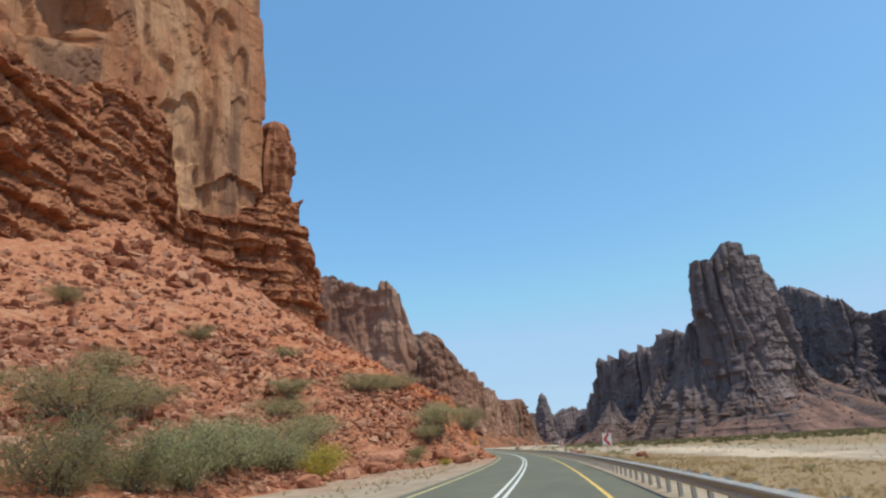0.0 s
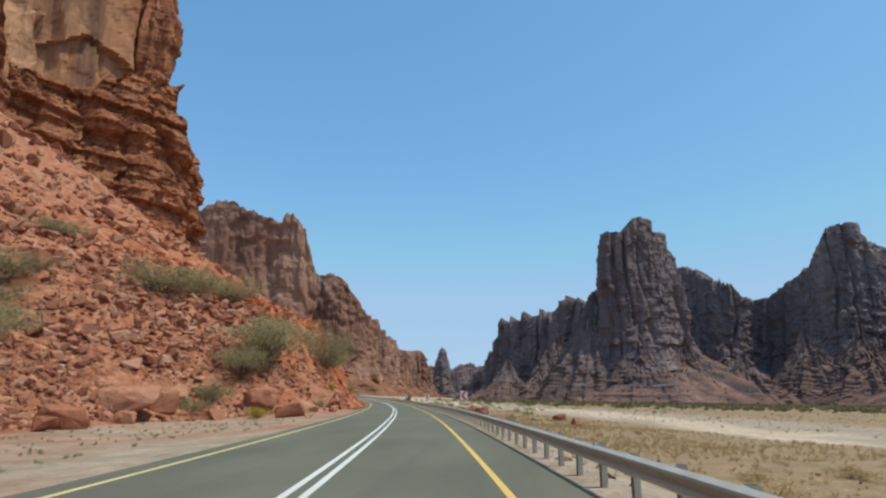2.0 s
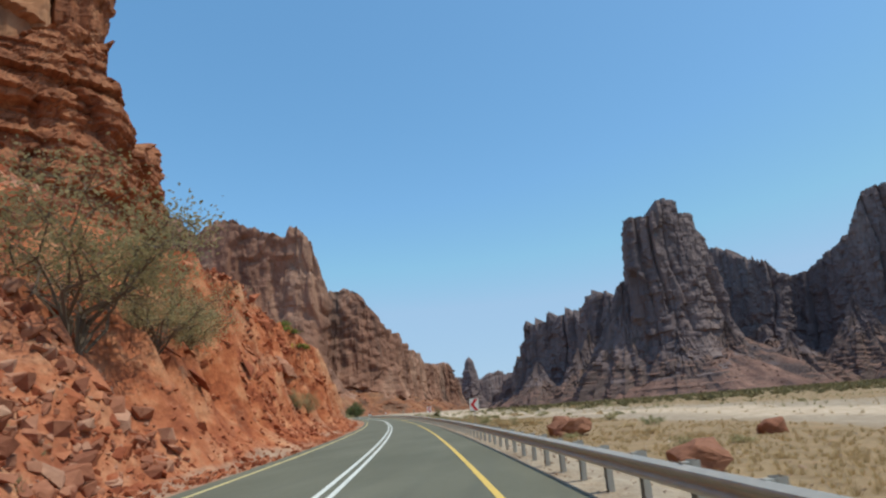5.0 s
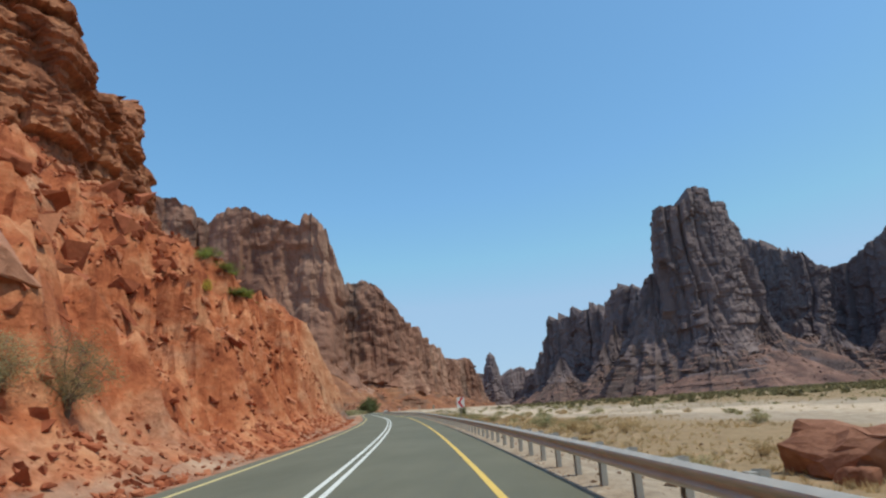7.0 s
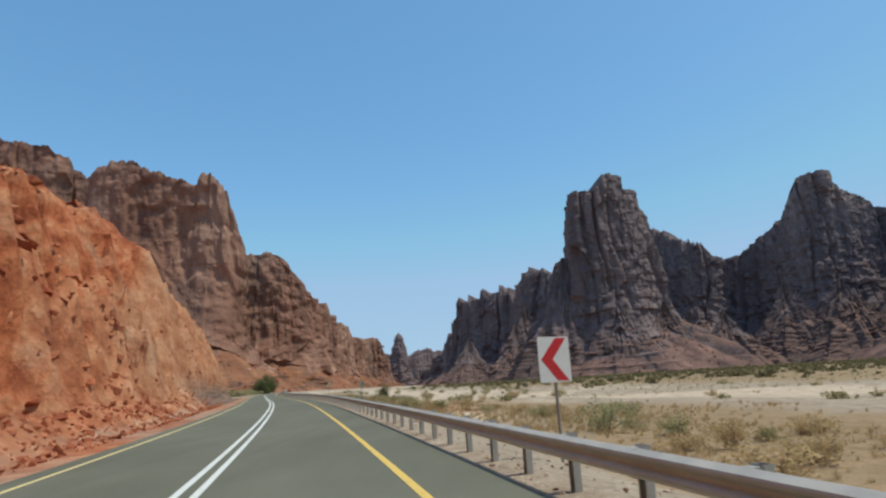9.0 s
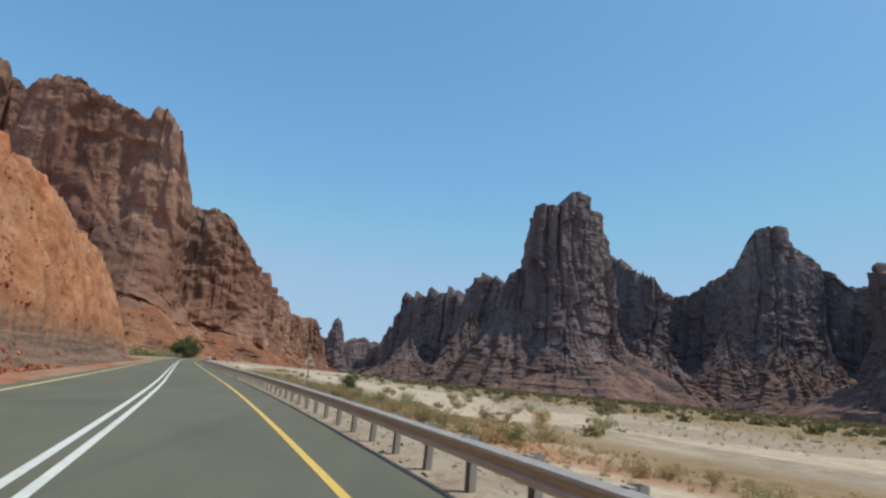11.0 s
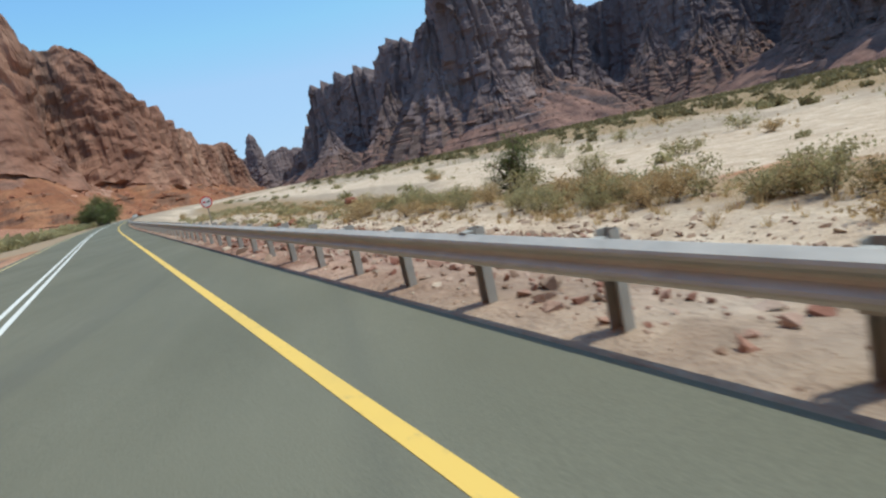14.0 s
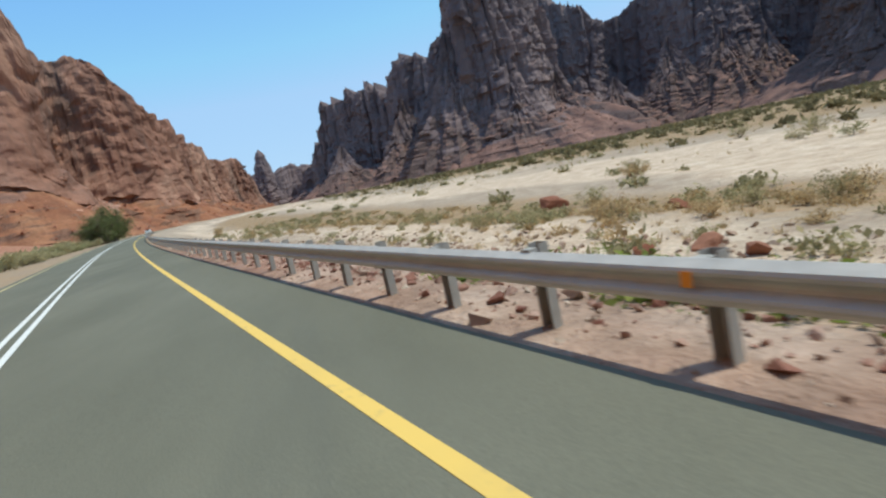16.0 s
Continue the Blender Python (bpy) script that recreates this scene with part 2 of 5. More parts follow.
def ground_material():
    """Red slope, pale wadi sand and stony verge, blended by the sheet's zone attribute."""
    n = Nodes("desert_ground")
    zone = n.attribute("zone")
    sep = n.node("ShaderNodeSeparateColor", Color=zone["Color"])
    big = n.noise(n.scaled(0.05, 0.05, 0.05), 1.0, 6, 0.6)
    mid = n.noise(n.scaled(0.45, 0.45, 0.45), 1.0, 6, 0.65)
    fine = n.noise(n.scaled(3.2, 3.2, 3.2), 1.0, 5, 0.7)
    red = n.ramp(mid, (0.36, (0.25, 0.066, 0.03)), (0.5, (0.43, 0.138, 0.062)), (0.64, (0.55, 0.25, 0.13)))
    brown = n.ramp(mid, (0.3, (0.28, 0.098, 0.056)), (0.5, (0.42, 0.174, 0.099)), (0.72, (0.53, 0.288, 0.182)))
    place = n.node("ShaderNodeSeparateXYZ", Vector=n.pos)
    along = place.outputs[1]
    fresh = n.math('MULTIPLY', n.level(n.math('ADD', along, n.math('MULTIPLY', big, 40.0)), 125.0, 165.0), n.level(place.outputs[2], 38.0, 20.0))
    red = n.mix(fresh, brown, red)
    red = n.mix(n.level(along, 384.0, 402.0), red, n.ramp(mid, (0.3, (0.24, 0.105, 0.066)), (0.5, (0.36, 0.18, 0.117)), (0.72, (0.46, 0.27, 0.185))))
    pale = n.noise(n.scaled(0.11, 0.11, 0.2), 1.0, 5, 0.65)
    red = n.mix(n.math('MULTIPLY', n.level(pale, 0.54, 0.68), 0.6), red, n.ramp(fine, (0.3, (0.36, 0.19, 0.11)), (0.7, (0.56, 0.36, 0.24))))
    sand = n.ramp(mid, (0.3, (0.44, 0.325, 0.23)), (0.55, (0.60, 0.47, 0.35)), (0.75, (0.70, 0.58, 0.45)))
    tan = n.ramp(mid, (0.3, (0.34, 0.14, 0.072)), (0.5, (0.45, 0.222, 0.122)), (0.72, (0.55, 0.33, 0.205)))
    sand = n.mix(n.level(sep.outputs[0], 0.3, 0.6), sand, tan)
    verge = n.ramp(mid, (0.3, (0.30, 0.222, 0.162)), (0.55, (0.42, 0.333, 0.25)), (0.75, (0.51, 0.422, 0.33)))
    dry = n.ramp(mid, (0.3, (0.24, 0.165, 0.095)), (0.55, (0.355, 0.25, 0.148)), (0.75, (0.40, 0.24, 0.145)))
    col = n.mix(n.level(n.math('ADD', sep.outputs[0], n.math('MULTIPLY', n.math('SUBTRACT', big, 0.5), 0.8)), 0.35, 0.65), verge, red)
    col = n.mix(n.level(n.math('ADD', sep.outputs[1], n.math('MULTIPLY', n.math('SUBTRACT', big, 0.5), 1.3)), 0.3, 0.75), col, sand)
    col = n.mix(n.level(n.math('ADD', sep.outputs[2], n.math('MULTIPLY', n.math('SUBTRACT', mid, 0.5), 1.2)), 0.4, 0.7), col, dry)
    soil = n.math('MULTIPLY', n.attribute("soil")["Fac"], n.level(big, 0.25, 0.6))
    col = n.mix(soil, col, n.ramp(mid, (0.36, (0.23, 0.125, 0.09)), (0.5, (0.35, 0.208, 0.152)), (0.66, (0.46, 0.31, 0.24))))
    # layered shale; its darkest tone also paints the shade under the ledge
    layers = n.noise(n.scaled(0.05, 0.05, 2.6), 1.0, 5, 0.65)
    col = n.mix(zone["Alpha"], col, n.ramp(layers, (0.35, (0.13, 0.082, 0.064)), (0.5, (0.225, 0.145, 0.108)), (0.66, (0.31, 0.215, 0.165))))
    col = n.mix(0.55, col, n.ramp(fine, (0.3, (0.6, 0.6, 0.6)), (0.7, (1.22, 1.22, 1.22))), 'MULTIPLY')
    warp = n.node("ShaderNodeVectorMath", **{})
    warp.operation = 'MULTIPLY_ADD'
    n.feed(warp.inputs[0], n.node("ShaderNodeCombineXYZ", X=fine, Y=mid, Z=fine).outputs[0])
    warp.inputs[1].default_value = (0.5, 0.9, 0.5)
    n.feed(warp.inputs[2], n.scaled(1.5, 1.5, 1.9))
    stone = n.node("ShaderNodeTexVoronoi", Vector=warp.outputs[0], Scale=1.0)
    tone = n.node("ShaderNodeSeparateColor", Color=stone.outputs["Color"]).outputs[0]
    stony = n.math('MULTIPLY', n.math('MULTIPLY', n.level(sep.outputs[0], 0.5, 0.8), n.level(pale, 0.62, 0.42)), n.level(along, 128.0, 98.0))
    col = n.mix(stony, col, n.mix(1.0, col, n.ramp(tone, (0.0, (0.66, 0.6, 0.58)), (0.6, (1.0, 0.98, 0.96)), (1.0, (1.3, 1.36, 1.4))), 'MULTIPLY'))
    lumps = n.node("ShaderNodeBump", Height=n.math('SUBTRACT', 1.0, stone.outputs["Distance"]), Strength=stony, Distance=0.5).outputs[0]
    return n.done(col, 0.95, n.bump(fine, 0.7, 0.09, n.bump(mid, 0.8, 0.6, lumps)), spec=0.1)


M_ground = ground_material()


def asphalt_material():
    n = Nodes("worn_asphalt")
    fine = n.noise(n.scaled(55, 55, 55), 1.0, 3, 0.7)
    patch = n.noise(n.scaled(0.35, 0.12, 1), 1.0, 5, 0.6)
    lane = n.noise(n.scaled(1.1, 0.03, 1, 0.2), 1.0, 3, 0.5)
    col = n.ramp(patch, (0.3, (0.125, 0.122, 0.088)), (0.7, (0.172, 0.166, 0.122)))
    col = n.mix(n.math("MULTIPLY", n.level(lane, 0.55, 0.8), 0.5), col, (0.10, 0.10, 0.085))
    col = n.mix(0.6, col, n.ramp(fine, (0.3, (0.65, 0.65, 0.65)), (0.7, (1.3, 1.3, 1.3))), 'MULTIPLY')
    return n.done(col, 0.85, n.bump(fine, 0.4, 0.01), spec=0.25)


M_asphalt = asphalt_material()


def paint_material(name, color, worn):
    n = Nodes(name)
    f = n.noise(n.scaled(6, 6, 6), 1.0, 6, 0.7)
    g = n.noise(n.scaled(0.8, 0.4, 1), 1.0, 4, 0.6)
    col = n.mix(n.math('MULTIPLY', n.level(f, 0.56, 0.72), 0.7), color, worn)
    col = n.mix(n.math('MULTIPLY', n.level(g, 0.5, 0.8), 0.3), col, worn)
    return n.done(col, 0.7, n.bump(f, 0.2, 0.004), spec=0.3)


M_white = paint_material("white_road_paint", (0.70, 0.70, 0.66), (0.32, 0.31, 0.28))
M_yellow = paint_material("yellow_road_paint", (0.72, 0.49, 0.12), (0.40, 0.30, 0.13))
M_edge = paint_material("cream_road_paint", (0.68, 0.55, 0.26), (0.36, 0.32, 0.22))


def steel_material():
    n = Nodes("galvanised_steel")
    f = n.noise(n.scaled(2.5, 2.5, 9), 1.0, 5, 0.6)
    g = n.noise(n.scaled(0.5, 0.5, 1.5), 1.0, 3, 0.6)
    col = n.ramp(f, (0.3, (0.45, 0.43, 0.39)), (0.7, (0.58, 0.56, 0.515)))
    col = n.mix(n.math('MULTIPLY', n.level(g, 0.55, 0.8), 0.3), col, (0.38, 0.35, 0.31))
    return n.done(col, n.ramp(f, (0.3, (0.48, 0.48, 0.48)), (0.7, (0.66, 0.66, 0.66))), n.bump(f, 0.1, 0.01), metal=0.12, spec=0.5)


M_steel = steel_material()


def plain(name, color, rough=0.5, metal=0.0, dirt=0.25):
    n = Nodes(name)
    f = n.noise(n.scaled(5, 5, 5), 1.0, 5, 0.6)
    col = n.mix(n.math('MULTIPLY', n.level(f, 0.45, 0.75), dirt), color, tuple(c * 0.55 + 0.03 for c in color))
    return n.done(col, rough, None, metal)


M_signwhite = plain("sign_white", (0.72, 0.70, 0.66), 0.45)
M_signred = plain("sign_red", (0.55, 0.03, 0.035), 0.45)
M_signblack = plain("sign_black", (0.02, 0.02, 0.02), 0.5)
M_signgreen = plain("sign_green", (0.0, 0.17, 0.13), 0.45)
M_signyellow = plain("sign_cream", (0.58, 0.46, 0.31), 0.55)
M_signfaded = plain("sign_faded_red", (0.50, 0.25, 0.19), 0.55)
M_pole = plain("sign_pole_grey", (0.26, 0.24, 0.22), 0.6, 0.4)
M_post = plain("weathered_post_steel", (0.40, 0.375, 0.335), 0.65, 0.25, 0.4)



# ---- the road's line: heading and grade by distance along it ----
KNOT = np.array([-60.0, -20, 25, 70, 115, 160, 205, 250, 295, 340, 385, 430, 475, 520, 640, 800, 1200])
HEAD = np.radians([1.0, 1.78, 4.54, 6.39, 8.67, 10.77, 12.71, 14.62, 17.0, 16.9, 16.9, 15.82, 14.26, 12.6, 7.0, 2.0, 0.0])
GRADE = np.array([0.0, -.0026, -.0017, -.0003, -.0012, .0021, .0033, .0084, .0029, .0036, .0038, .0046, .0069, .0061, .002, 0, 0])
ROAD_S = np.arange(-60.0, 1201.0, 1.0)
_h, _g = np.interp(ROAD_S, KNOT, HEAD), np.interp(ROAD_S, KNOT, GRADE)
ROAD_X, ROAD_Y, ROAD_Z = (np.concatenate([[0], np.cumsum(f[:-1])]) for f in (-np.sin(_h), np.cos(_h), _g))
ROAD_X, ROAD_Y, ROAD_Z = ROAD_X - ROAD_X[60], ROAD_Y - ROAD_Y[60], ROAD_Z - ROAD_Z[60]
LANE_C, EDGE_R, EDGE_L, RAIL = -2.10, 1.52, -5.77, 3.50


def on_road(s, l, z=0.0):
    """World places at distance s along the road and l metres to its right."""
    th = np.interp(s, ROAD_S, _h)
    return np.stack([np.interp(s, ROAD_S, ROAD_X) + l * np.cos(th), np.interp(s, ROAD_S, ROAD_Y) + l * np.sin(th),
                     np.interp(s, ROAD_S, ROAD_Z) + z + 0 * np.asarray(s)], -1)


# left bank: foot, first slope and its height, second slope, by distance along the road
BANK_S = np.array([-150.0, 20, 60, 72, 86, 96, 102, 108, 115, 125, 150, 165, 200, 260, 330, 380, 396, 415, 520, 700])
BANK_FOOT = np.array([23.0, 22, 22.4, 22.8, 24.0, 23.2, 19.8, 15.0, 10.4, 8.9, 8.5, 8.7, 9.1, 9.9, 10.7, 11.0, 12, 24, 45, 60])
BANK_A = np.array([0.38, 0.40, 0.40, 0.40, 0.42, 0.45, 0.5, 0.65, 0.9, 1.05, 1.4, 1.46, 1.57, 1.8, 2.25, 2.3, 2.0, 0.5, 0.12, 0.10])
BANK_H = np.array([6.0, 6, 6, 6, 6, 5.5, 5, 5, 5, 7, 12.6, 13, 14.2, 16.6, 17, 17, 15, 6, 4, 4])
BANK_B = np.array([0.40, 0.40, 0.40, 0.40, 0.40, 0.42, 0.42, 0.42, 0.42, 0.42, 0.45, 0.50, 0.66, 0.66, 0.72, 0.72, 0.6, 0.35, 0.22, 0.2])


def shaded_shale(s):
    """Where dark shale shows at the foot of the cutting, with the ledge's shade put into its colour."""
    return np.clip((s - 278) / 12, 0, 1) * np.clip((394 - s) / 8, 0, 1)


def height(x, y):
    """Ground height, and the three zone weights (red slope, sand, dry grass)."""
    xr, zr, s = (np.interp(y, ROAD_Y, a) for a in (ROAD_X, ROAD_Z, ROAD_S))
    l = (x - xr) * np.cos(np.interp(s, ROAD_S, _h))
    # left
    foot = np.interp(s, BANK_S, BANK_FOOT) + 0.8 * vnoise(s / 9, s * 0, 5) + 0.4 * vnoise(s / 2.6, s * 0, 6)
    a, hh, b = (np.interp(s, BANK_S, t) for t in (BANK_A, BANK_H, BANK_B))
    apron = np.clip((s - 132) / 15, 0, 1) * np.clip((288 - s) / 22, 0, 1)
    d = np.maximum(-l - foot + 0.9 * apron, 0)
    face = d - apron * np.minimum(d, 2.6) * (1 - 0.5 / a)
    first = np.minimum(face * a, hh)
    up = first + np.maximum(face - hh / a, 0) * b
    cap = 134 + 8 * vnoise(x / 60, y / 60, 9)
    up = np.where(up > cap, cap + (up - cap) * 0.12, up)
    rough = np.clip(d / 6, 0, 1)
    up = up + rough * (1.5 * fbm(x / 14, y / 14, 21) + 0.9 * ridged(x / 5.5, y / 5.5, 22) * np.clip(a, 0, 1.2) + 0.55 * fbm(x / 1.9, y / 1.9, 23, 3) + 0.35 * ridged(x / 1.3, y / 1.3, 28) * np.clip((45 - d) / 20, 0, 1))
    cutting = np.clip((d - 1.8 * apron) / 2.5, 0, 1) * np.clip(a - 0.9, 0, 0.8) * np.interp(s, [230, 300], [1.75, 1.0]) * np.clip((26 - d) / 12, 0.2, 1)
    up = up + cutting * (2.6 * ridged(s / 6.5 + 0.25 * up / 8, up / 22, 24) + 1.7 * ridged(s / 2.7 + up / 12, up / 9, 25) + 0.6 * ridged(s / 1.2, up / 3.4, 27) + 1.5 * np.floor(2.5 * (vnoise(s / 4.1, up / 3.6, 26) + 1)) / 2.5 + 0.8 * np.floor(2.2 * (vnoise(s / 1.9, up / 1.7, 29) + 1)) / 2.2 - 3.7)
    up = np.where(d > 0, np.maximum(up, -0.15), up)
    up = np.where(up < 3.7, up - shaded_shale(s) * 1.2 * np.clip(up / 2.5, 0, 1), up)
    up = up - 0.75 * np.clip((-l - 7) / 9, 0, 1) * np.clip((110 - s) / 10, 0, 1)
    # right: verge, fall to the wadi bed, low banks, rise to the cliffs
    r = np.maximum(l - 4.0, 0)
    fall = -np.clip(r / 10, 0, 1) ** 1.3 * 2.3
    fall = fall + np.clip(r / 8, 0, 1) * (0.35 * fbm(x / 22, y / 22, 31) + 0.18 * fbm(x / 4, y / 4, 32))
    fall = fall + 0.5 * np.clip((r - 28) / 6, 0, 1) * fbm(x / 45, y / 18, 33) - 0.5 * np.clip((r - 42) / 8, 0, 1)
    fall = fall + np.clip((r - 260) / 700, 0, 1) * 5 - 0.95 * np.clip((r - 17) / 7, 0, 1) * np.clip((s - 322) / 22, 0, 1) * np.clip((480 - s) / 50, 0, 1) * np.clip((75 - r) / 30, 0, 1)
    z = zr + np.where(l < 0, up - 0.07, fall - 0.03 + 0.07 * np.exp(-((l - 4.0) / 0.7) ** 2))
    z = np.where((l > -6.33) & (l < 2.95), zr - 0.25, z)
    z = z + np.where((l <= -6.6) & (d <= 0), 0.05 * fbm(x / 1.5, y / 1.5, 34), 0)
    red = np.clip((-l - foot + 1.2) / 1.5, 0, 1) * np.clip((470 - s) / 120, 0.75, 1)
    red = np.where(l > 3, 0.62 * np.clip((fbm(x / 17, y / 11, 47) - 0.1) * 5, 0, 1) * np.exp(-((r - 30) / 7) ** 2) + 0.58 * np.exp(-((s - 298) / 26) ** 4) * np.exp(-((r - 17 - 3 * vnoise(s / 14, s * 0, 48)) / 5) ** 2), red)
    red = np.where((l < -6) & (s < 400), np.maximum(red, np.interp(s, [20, 80, 105, 150], [0.3, 0.45, 0.5, 0.55])), red)
    band = 58 + 16 * vnoise(y / 70, y * 0, 41)
    sand = np.exp(-((r - band) / np.interp(s, [200, 290], [10, 16])) ** 2) + 0.75 * np.exp(-((r - 12 - 4 * vnoise(y / 30, y * 0, 44)) / 6) ** 2) + 0.55 * np.clip((fbm(x / 26, y / 60, 43) - 0.12) * 4, 0, 1) * np.clip((r - 16) / 5, 0, 1)
    sand = sand - 0.75 * np.clip((275 - s) / 50, 0, 1) * np.exp(-((r - 12) / 9) ** 2)
    sand = np.where(l > 4, sand, np.clip(0.2 + (s - 205) / 110, 0, 0.68) * (s > 195) * np.clip((398 - s) / 8, 0, 1) * np.clip((np.interp(s, [200, 290], [5, 12]) - d) / 4, 0, 1) * (d > 0))
    grass = np.where(l > 4, np.clip(np.exp(-((r - 25) / 9) ** 2) * 0.7 + np.clip((r - 85) / 60, 0, 0.8) + 0.2, 0, 0.95), 0)
    grass = grass + 0.55 * np.clip((275 - s) / 50, 0, 1) * np.clip((44 - r) / 10, 0, 1) * np.clip(r - 0.5, 0, 1)
    grass = np.where(l > 4, grass * (1 - 0.9 * np.clip(sand - 0.4, 0, 1)), np.where((s > 390) & (d <= 40), 0.55, 0.12 * (d > 0)))
    return z, np.stack([red, np.clip(sand, 0, 1), grass], -1)


def ground_sheet():
    ys = np.concatenate([np.linspace(-700, -45, 30), np.arange(-40, 130, 1.0), np.arange(130, 430, 0.6), np.arange(430, 620, 3.0), np.geomspace(622, 4900, 70)])
    left = np.concatenate([-np.geomspace(230, 2600, 24)[::-1], np.arange(-215, -90, 4.0), np.arange(-88, -40, 1.6), np.arange(-40, -24, 0.8), np.arange(-24, -7.3, 0.42)])
    right = np.concatenate([np.array([-7.08, -6.9, -6.62, -6.42, -6.24, -3, 0, 2.9, 3.06, 3.14, 3.3, 3.6]), np.arange(4, 18, 0.9), np.arange(18, 60, 1.8), np.arange(60, 130, 4.0), np.geomspace(134, 2600, 40)])
    off = np.concatenate([left, right])
    yy, oo = np.meshgrid(ys, off, indexing="ij")
    xx = np.interp(yy, ROAD_Y, ROAD_X) + oo
    z, zone = height(xx, yy)
    me = mesh_of("ground", np.stack([xx, yy, z], -1).reshape(-1, 3), grid_faces(len(ys), len(off))[:, ::-1], [M_ground], smooth=True)
    broken = (oo < -8.2) & (oo > -60) & (yy > 118) & (yy < 272) & (vnoise(yy / 7, oo / 5, 94) > -0.35)
    me.polygons.foreach_set("use_smooth", ~broken[:-1, :-1].ravel())
    at = me.color_attributes.new("zone", 'FLOAT_COLOR', 'POINT')
    ss = np.interp(yy, ROAD_Y, ROAD_S)
    bed = shaded_shale(ss) * (oo < -8.5) * np.clip((3.75 + 0.5 * vnoise(ss / 7, oo / 7, 93) - z + np.interp(ss, ROAD_S, ROAD_Z)) / 0.35, 0, 1)
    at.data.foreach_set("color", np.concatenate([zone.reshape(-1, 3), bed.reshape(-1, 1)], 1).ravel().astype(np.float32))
    soil = np.clip((ss - 318) / 14, 0, 1) * np.clip((450 - ss) / 40, 0, 1) * (oo > 3) * np.exp(-((oo - 5.5) / 4.5) ** 4)
    me.attributes.new("soil", 'FLOAT', 'POINT').data.foreach_set("value", soil.ravel().astype(np.float32))
    return tagged(new("ground", me), "red scree slope and pale sandy wadi floor with dry grass", "ground", kind="structure")


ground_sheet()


def strip(name, l0, l1, s0, s1, top, thick, material, step=2.0):
    """A ribbon along the road between two offsets, with real thickness."""
    s = np.arange(s0, s1 + 0.01, step)
    rows = [on_road(s, l0, top - thick), on_road(s, l0, top), on_road(s, l1, top), on_road(s, l1, top - thick)]
    return mesh_of(name, np.stack(rows, 1).reshape(-1, 3), grid_faces(len(s), 4)[:, ::-1], [material])


tagged(new("road", strip("road", -6.38, 3.05, -58, 1150, 0.0, 0.3, M_asphalt)), "grey worn asphalt two-lane road", "road", kind="structure")
for nm, a, w, m, lab in (("centre_line", LANE_C - 0.17, 0.14, M_white, "white double centre line painted on asphalt"), ("centre_line", LANE_C + 0.17, 0.14, M_white, "white double centre line painted on asphalt"),
                         ("edge_line", EDGE_R, 0.155, M_yellow, "yellow edge line painted on asphalt"), ("edge_line", EDGE_L, 0.13, M_edge, "faded cream edge line painted on asphalt")):
    tagged(new(nm, strip(nm, a - w / 2, a + w / 2, -58, 1150, 0.005, 0.004, m)), lab, "road marking", kind="structure")


# ---- cliffs ----
def blocks(u, z, w, h, seed):
    """Jointed rock: upright cells of width w and height h, each with its own offset in [-1, 1]."""
    uu = u / w + 0.9 * vnoise(u / (w * 2.7), u * 0, seed + 8) + 0.4 * vnoise(z / (h * 0.7), u / (w * 4), seed)
    i = np.floor(uu)
    zz = z / (h * (0.6 + 0.9 * hash2(i, i * 0, seed + 3))) + 7 * hash2(i, i * 0 + 1, seed + 4) + 0.2 * vnoise(u / w * 1.7, z / h, seed + 5)
    f = uu - i
    depth = hash2(np.round(uu), np.floor(z / (h * 1.4) + 0.5), seed + 9) ** 2
    groove = (np.clip(np.minimum(f, 1 - f) / 0.16, 0, 1) - 1) * depth
    swell = np.sqrt(np.clip(4 * f * (1 - f), 0, 1)) - 0.7
    return hash2(i, np.floor(zz), seed + 6) * 2 - 1 + 1.1 * groove + 0.34 * swell


TALUS = []


